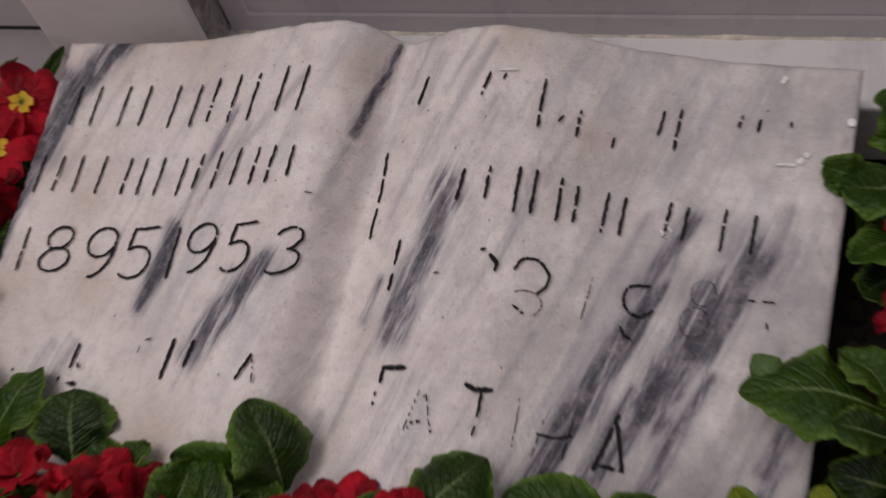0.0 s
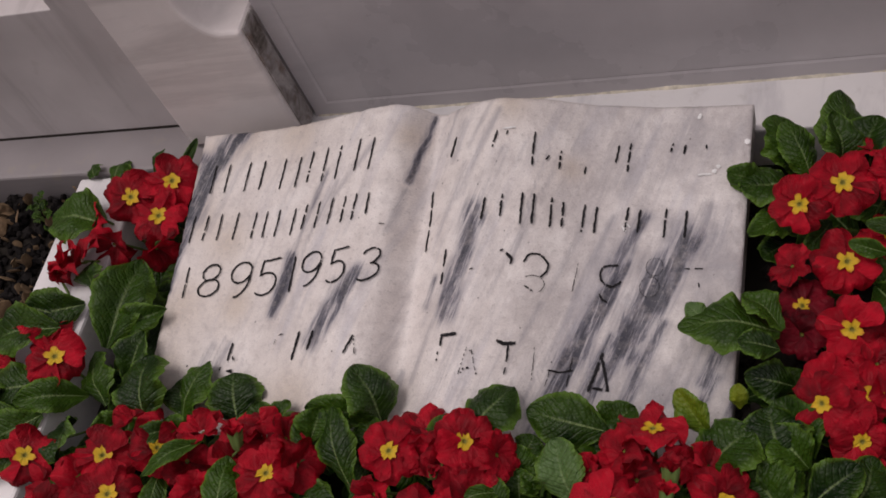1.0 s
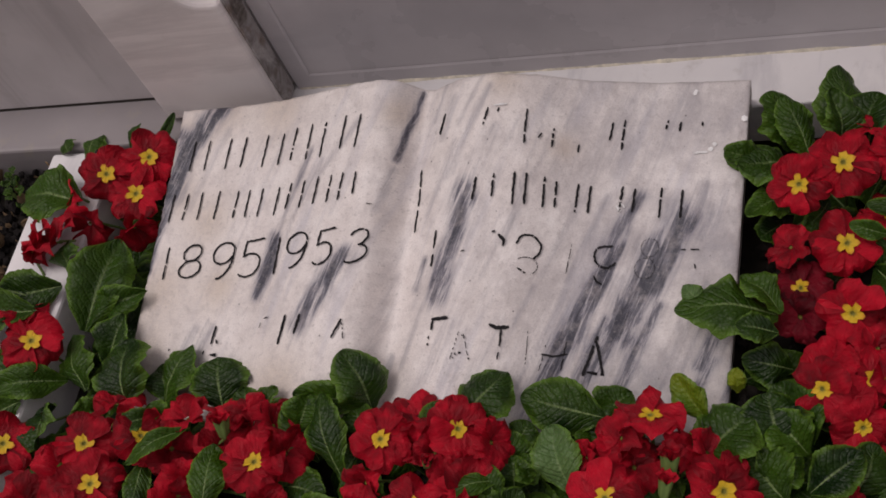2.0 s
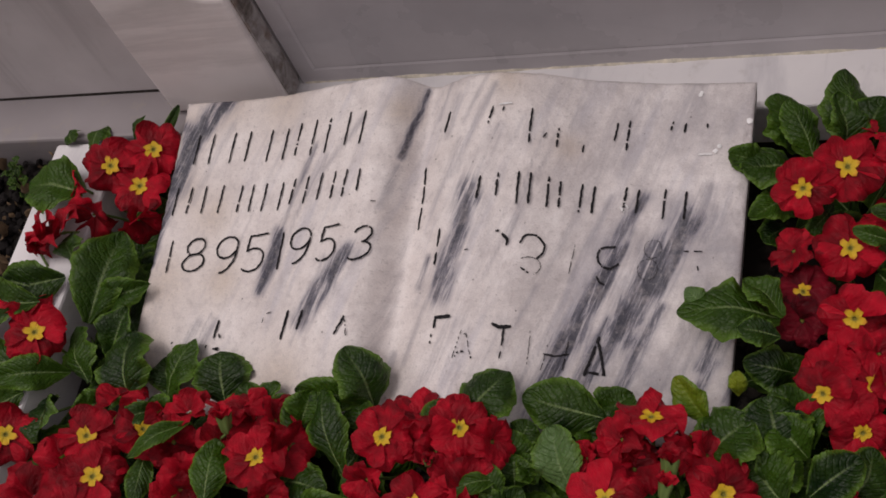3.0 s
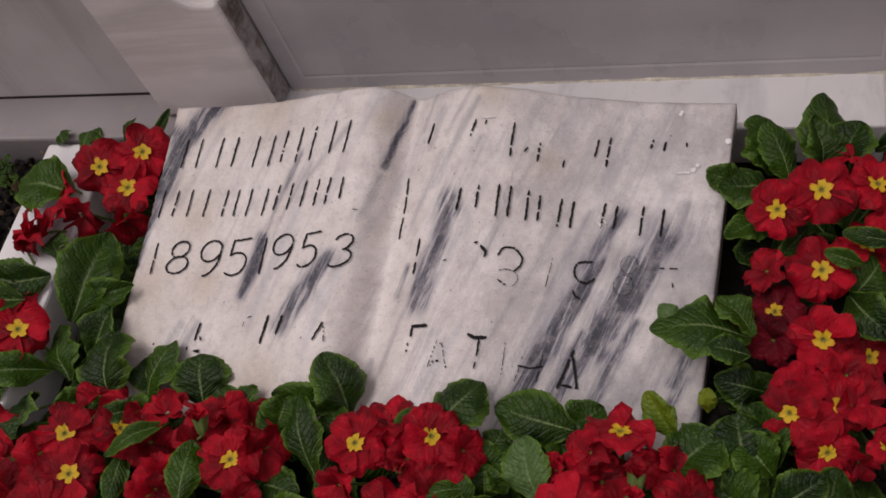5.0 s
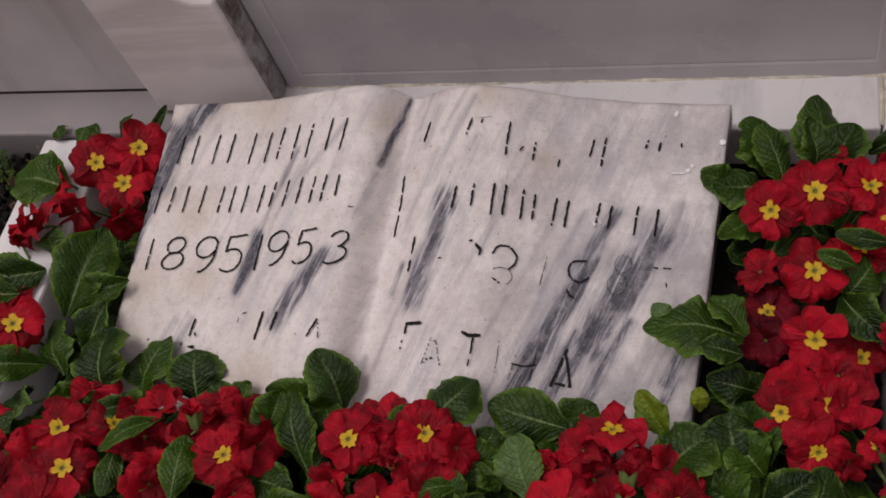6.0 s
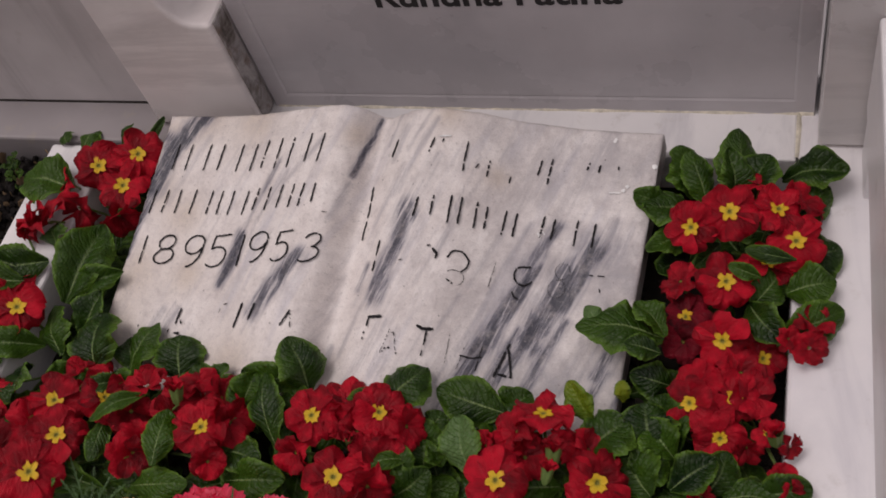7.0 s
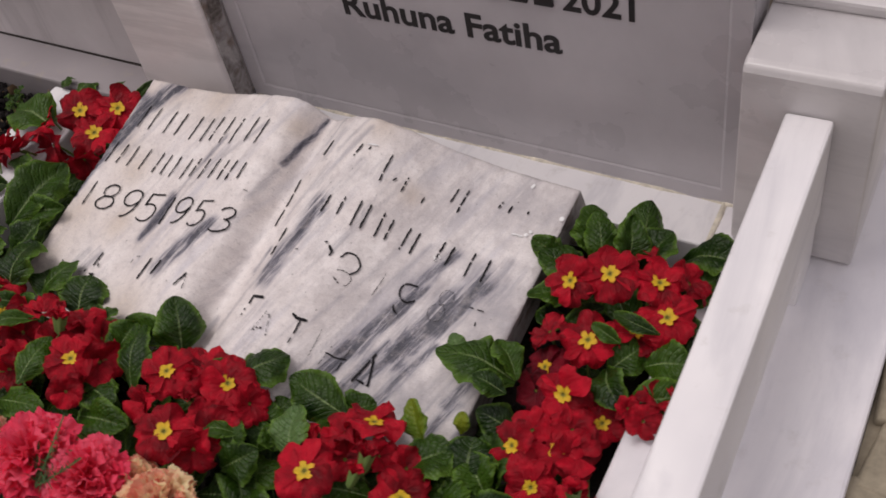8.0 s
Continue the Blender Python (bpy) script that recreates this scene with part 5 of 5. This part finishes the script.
plant_g = primrose(0.145, -0.209, "tall red primrose spilling towards the marble rail")
flower(plant_g, (0.141, -0.184, 0.02), (0.02, -0.30, 0.95), 0.046)
flower(plant_g, (0.142, -0.233, 0.018), (-0.05, -0.63, 0.78), 0.044)
flower(plant_g, (0.123, -0.281, 0.01), (-0.25, -0.54, 0.80), 0.041)
flower(plant_g, (0.17, -0.233, -0.004), (0.38, -0.41, 0.83), 0.039)
flower(plant_g, (0.107, -0.179, 0.008), (-0.42, 0.07, 0.90), 0.036, eye=False)
flower(plant_g, (0.113, -0.203, -0.004), (-0.37, -0.40, 0.84), 0.04, wilted=True)
flower(plant_g, (0.112, -0.22, -0.012), (-0.35, -0.66, 0.66), 0.038, eye=False, wilted=True)
flower(plant_g, (0.153, -0.273, 0.008), (0.13, -0.32, 0.94), 0.04)
flower(plant_g, (0.164, -0.268, 0.004), (0.48, -0.23, 0.85), 0.04, eye=False)
flower(plant_g, (0.145, -0.301, 0), (0.06, -0.68, 0.73), 0.04)
flower(plant_g, (0.156, -0.252, 0.006), (0.22, -0.09, 0.97), 0.036, eye=False)
flower(plant_g, (0.163, -0.303, -0.006), (0.30, -0.86, 0.42), 0.029, eye=False)
flower(plant_g, (0.129, -0.262, 0.004), (-0.28, -0.05, 0.96), 0.038, eye=False)
flower(plant_g, (0.204, -0.213, 0.014), (0.30, 0.06, 0.95), 0.032, eye=False)
flower(plant_g, (0.201, -0.231, 0.014), (0.23, -0.75, 0.62), 0.028, eye=False)
flower(plant_g, (0.187, -0.225, 0.014), (0.36, -0.43, 0.83), 0.021, eye=False)
flower(plant_g, (0.177, -0.3, 0.014), (0.10, -0.17, 0.98), 0.023)
flower(plant_g, (0.191, -0.308, 0.014), (0.79, -0.50, 0.34), 0.02, eye=False)
flower(plant_g, (0.188, -0.331, 0.014), (0.31, -0.09, 0.95), 0.021, eye=False)
flower(plant_g, (0.193, -0.34, 0.014), (0.37, -0.63, 0.68), 0.02, eye=False)
flower(plant_g, (0.135, -0.341, -0.012), (0.04, -0.16, 0.99), 0.021, eye=False)
leaf(plant_g, (0.098, -0.225, 0), (0.033, -0.227, 0.014), 0.047)
leaf(plant_g, (0.098, -0.241, 0.006), (0.072, -0.241, 0.018), 0.023)
leaf(plant_g, (0.1, -0.226, 0.004), (0.075, -0.204, 0.016), 0.025)
leaf(plant_g, (0.107, -0.25, -0.03), (0.075, -0.25, -0.015), 0.031)
leaf(plant_g, (0.131, -0.296, -0.02), (0.114, -0.274, -0.01), 0.031)
leaf(plant_g, (0.05, -0.221, 0.008), (0.038, -0.21, 0.014), 0.017, 1.6)
leaf(plant_g, (0.169, -0.344, 0.006), (0.207, -0.336, 0.014), 0.028)
leaf(plant_g, (0.139, -0.34, -0.015), (0.152, -0.311, 0), 0.037)
leaf(plant_g, (0.116, -0.307, -0.02), (0.097, -0.27, -0.006), 0.047)
leaf(plant_g, (0.151, -0.346, 0.006), (0.194, -0.349, 0.014), 0.032)
bud(plant_e, (0.033, -0.344, 0.012), (0.13, 0.67, 0.81), 0.018)
bud(plant_e, (0.03, -0.356, 0.012), (0.23, 0.69, 0.78), 0.014)
bud(plant_c, (-0.273, -0.329, 0.014), (0.05, 0.51, 0.87), 0.017)
bud(plant_d, (-0.121, -0.344, 0.016), (0.39, 0.09, 0.98), 0.01)
bud(plant_g, (0.183, -0.31, 0.016), (-0.14, 0.23, 0.91), 0.016)

# Lower foliage that fills the bed
def fill(plant, count, x0, x1, y0, y1, seed):
    rng = random.Random(seed)
    for _ in range(count):
        x, y, a = rng.uniform(x0, x1), rng.uniform(y0, y1), rng.uniform(0, 6.28)
        r = rng.uniform(0.035, 0.055)
        leaf(plant, (x - r * math.cos(a) * 0.6, y - r * math.sin(a) * 0.6, -0.052), (x + r * math.cos(a) * 0.6, y + r * math.sin(a) * 0.6, rng.uniform(-0.042, -0.026)), rng.uniform(0.028, 0.04))


fill(plant_a, 9, -0.445, -0.41, -0.17, -0.08, 1)
fill(plant_b, 20, -0.440, -0.405, -0.36, -0.16, 2)
fill(plant_c, 38, -0.440, -0.22, -0.45, -0.30, 3)
fill(plant_d, 30, -0.24, -0.06, -0.45, -0.31, 4)
fill(plant_e, 34, -0.06, 0.165, -0.44, -0.305, 5)
fill(plant_f, 7, 0.095, 0.175, -0.17, -0.075, 6)
fill(plant_g, 9, 0.09, 0.175, -0.33, -0.16, 7)


# Cut carnations and fern lying at the near end of the bed
def carnation(x, y, z, r, mat, seed, label):
    rng = random.Random(seed)
    c = empty("carnation", (x, y, z), label, "carnation", "cut carnations on the bed")
    for k in range(64):
        ring = (k / 64) ** 0.6
        a = k * 2.4 + rng.uniform(-0.3, 0.3)
        bm = bmesh.new()
        rows = []
        ph, ph2 = rng.uniform(0, 6), rng.uniform(0, 6)
        for i in range(7):
            t = i / 6
            row = []
            for j in range(17):
                s = j / 8 - 1
                teeth = (0.045 if j % 2 else 0.0) * t ** 4 + 0.03 * math.sin(s * 8 + ph2) * t
                row.append(bm.verts.new((0.15 + 0.80 * t - teeth - 0.24 * s * s * t, s * (0.10 + 0.40 * t), (0.10 * math.sin(s * 7 + ph) + 0.05 * math.sin(s * 15 + ph2)) * t + 0.06 * math.sin(ph + 4 * t))))
            rows.append(row)
        for p, q in zip(rows, rows[1:]):
            for j in range(16):
                bm.faces.new((p[j], q[j], q[j + 1], p[j + 1]))
        petal = part("petal", bm, mat, c, smooth=True)
        rise_up = 82 - 80 * ring + rng.uniform(-12, 12)
        petal.matrix_local = Matrix.Rotation(a, 4, "Z") @ Matrix.Rotation(radians(-rise_up), 4, "Y") @ Matrix.Scale(r * rng.uniform(0.78, 1.05) * (0.72 + 0.28 * ring), 4)
    stalk(c, [(0, 0, -0.055), (0, 0, -0.02), (0, 0, 0)], 0.004, "calyx")
    return c


carnation(-0.212, -0.428, 0.012, 0.042, CORAL, 1, "large pink-red carnation lying on the flower bed")
carnation(-0.160, -0.424, 0.010, 0.036, CORAL, 2, "pink-red carnation beside a fern sprig")
carnation(-0.098, -0.421, 0.002, 0.036, SALMON, 3, "salmon and cream carnation with frilled petals")
carnation(-0.132, -0.408, -0.002, 0.022, SALMON, 4, "small salmon carnation half hidden by others")
carnation(-0.285, -0.428, -0.004, 0.028, SALMON, 5, "cream and salmon carnation at the edge of the spray")
carnation(-0.322, -0.440, -0.006, 0.018, CORAL, 6, "half-open pink-red carnation bud")


def fern(x, y, z, reach, turn, seed, label):
    rng = random.Random(seed)
    f = empty("fern_sprig", (x, y, z), label, "fern sprig", "fern sprigs between the carnations")
    for b in range(7):
        a = turn + rng.uniform(-0.9, 0.9)
        tip = Vector((math.cos(a), math.sin(a), rng.uniform(0.1, 0.7))) * reach * rng.uniform(0.6, 1.1)
        bm = bmesh.new()
        for k in range(34):
            p = tip * (0.15 + 0.85 * k / 33)
            d = (tip.normalized() * 0.7 + Vector((rng.uniform(-1, 1), rng.uniform(-1, 1), rng.uniform(-0.6, 1)))).normalized() * reach * 0.22 * (1.15 - k / 34)
            w = d.cross(Vector((0.3, 0.2, 1))).normalized() * 0.0005
            v = [bm.verts.new(q) for q in (p - w, p + w, p + d)]
            bm.faces.new(v)
        w = tip.cross(Vector((0.2, 0.1, 1))).normalized() * 0.0006
        bm.faces.new([bm.verts.new(q) for q in (-w, w, tip + w, tip - w)])
        part("frond", bm, NEEDLE, f)
    return f


fern(-0.185, -0.450, 0.020, 0.045, 1.2, 1, "dark green fern sprig between the carnations")
fern(-0.335, -0.420, -0.020, 0.050, 1.6, 2, "feathery green fern sprig beside the primroses")
rng = random.Random(4)
film = bmesh.new()
bmesh.ops.create_icosphere(film, subdivisions=2, radius=0.0065)
for v in film.verts:
    v.co *= rng.uniform(0.45, 1.25)
    v.co.z *= 0.6
film_ob = tagged(finish(film, "film_scrap", FILM), "crumpled clear film scrap between the carnations and primroses", "plastic film")
film_ob.location = (-0.138, -0.392, -0.002)
fern(0.000, -0.410, -0.030, 0.040, 1.2, 3, "feathery green fern sprig under the primrose leaves")


def weed(x, y, turn, label):
    """A tuft of small round-tipped leaves on short stalks."""
    w = empty("weed", (x, y, -0.036), label, "weed", "weeds in the gravel")
    bpy.context.view_layer.update()
    rng = random.Random(int(turn * 10))
    for k in range(7):
        a = turn + k * 0.9 + rng.uniform(-0.3, 0.3)
        r = rng.uniform(0.008, 0.015)
        z = rng.uniform(-0.022, -0.008)
        foot = (x + 0.35 * r * math.cos(a), y + 0.35 * r * math.sin(a), z - 0.004)
        leaf(w, foot, (x + r * math.cos(a), y + r * math.sin(a), z), rng.uniform(0.006, 0.010))
        stalk(w, [(0, 0, 0), Vector(foot) - w.location], 0.0007)


weed(-0.590, -0.070, 0.4, "small bright green weed growing in the dark gravel")
weed(-0.576, -0.088, 1.7, "small bright green weed growing in the dark gravel")
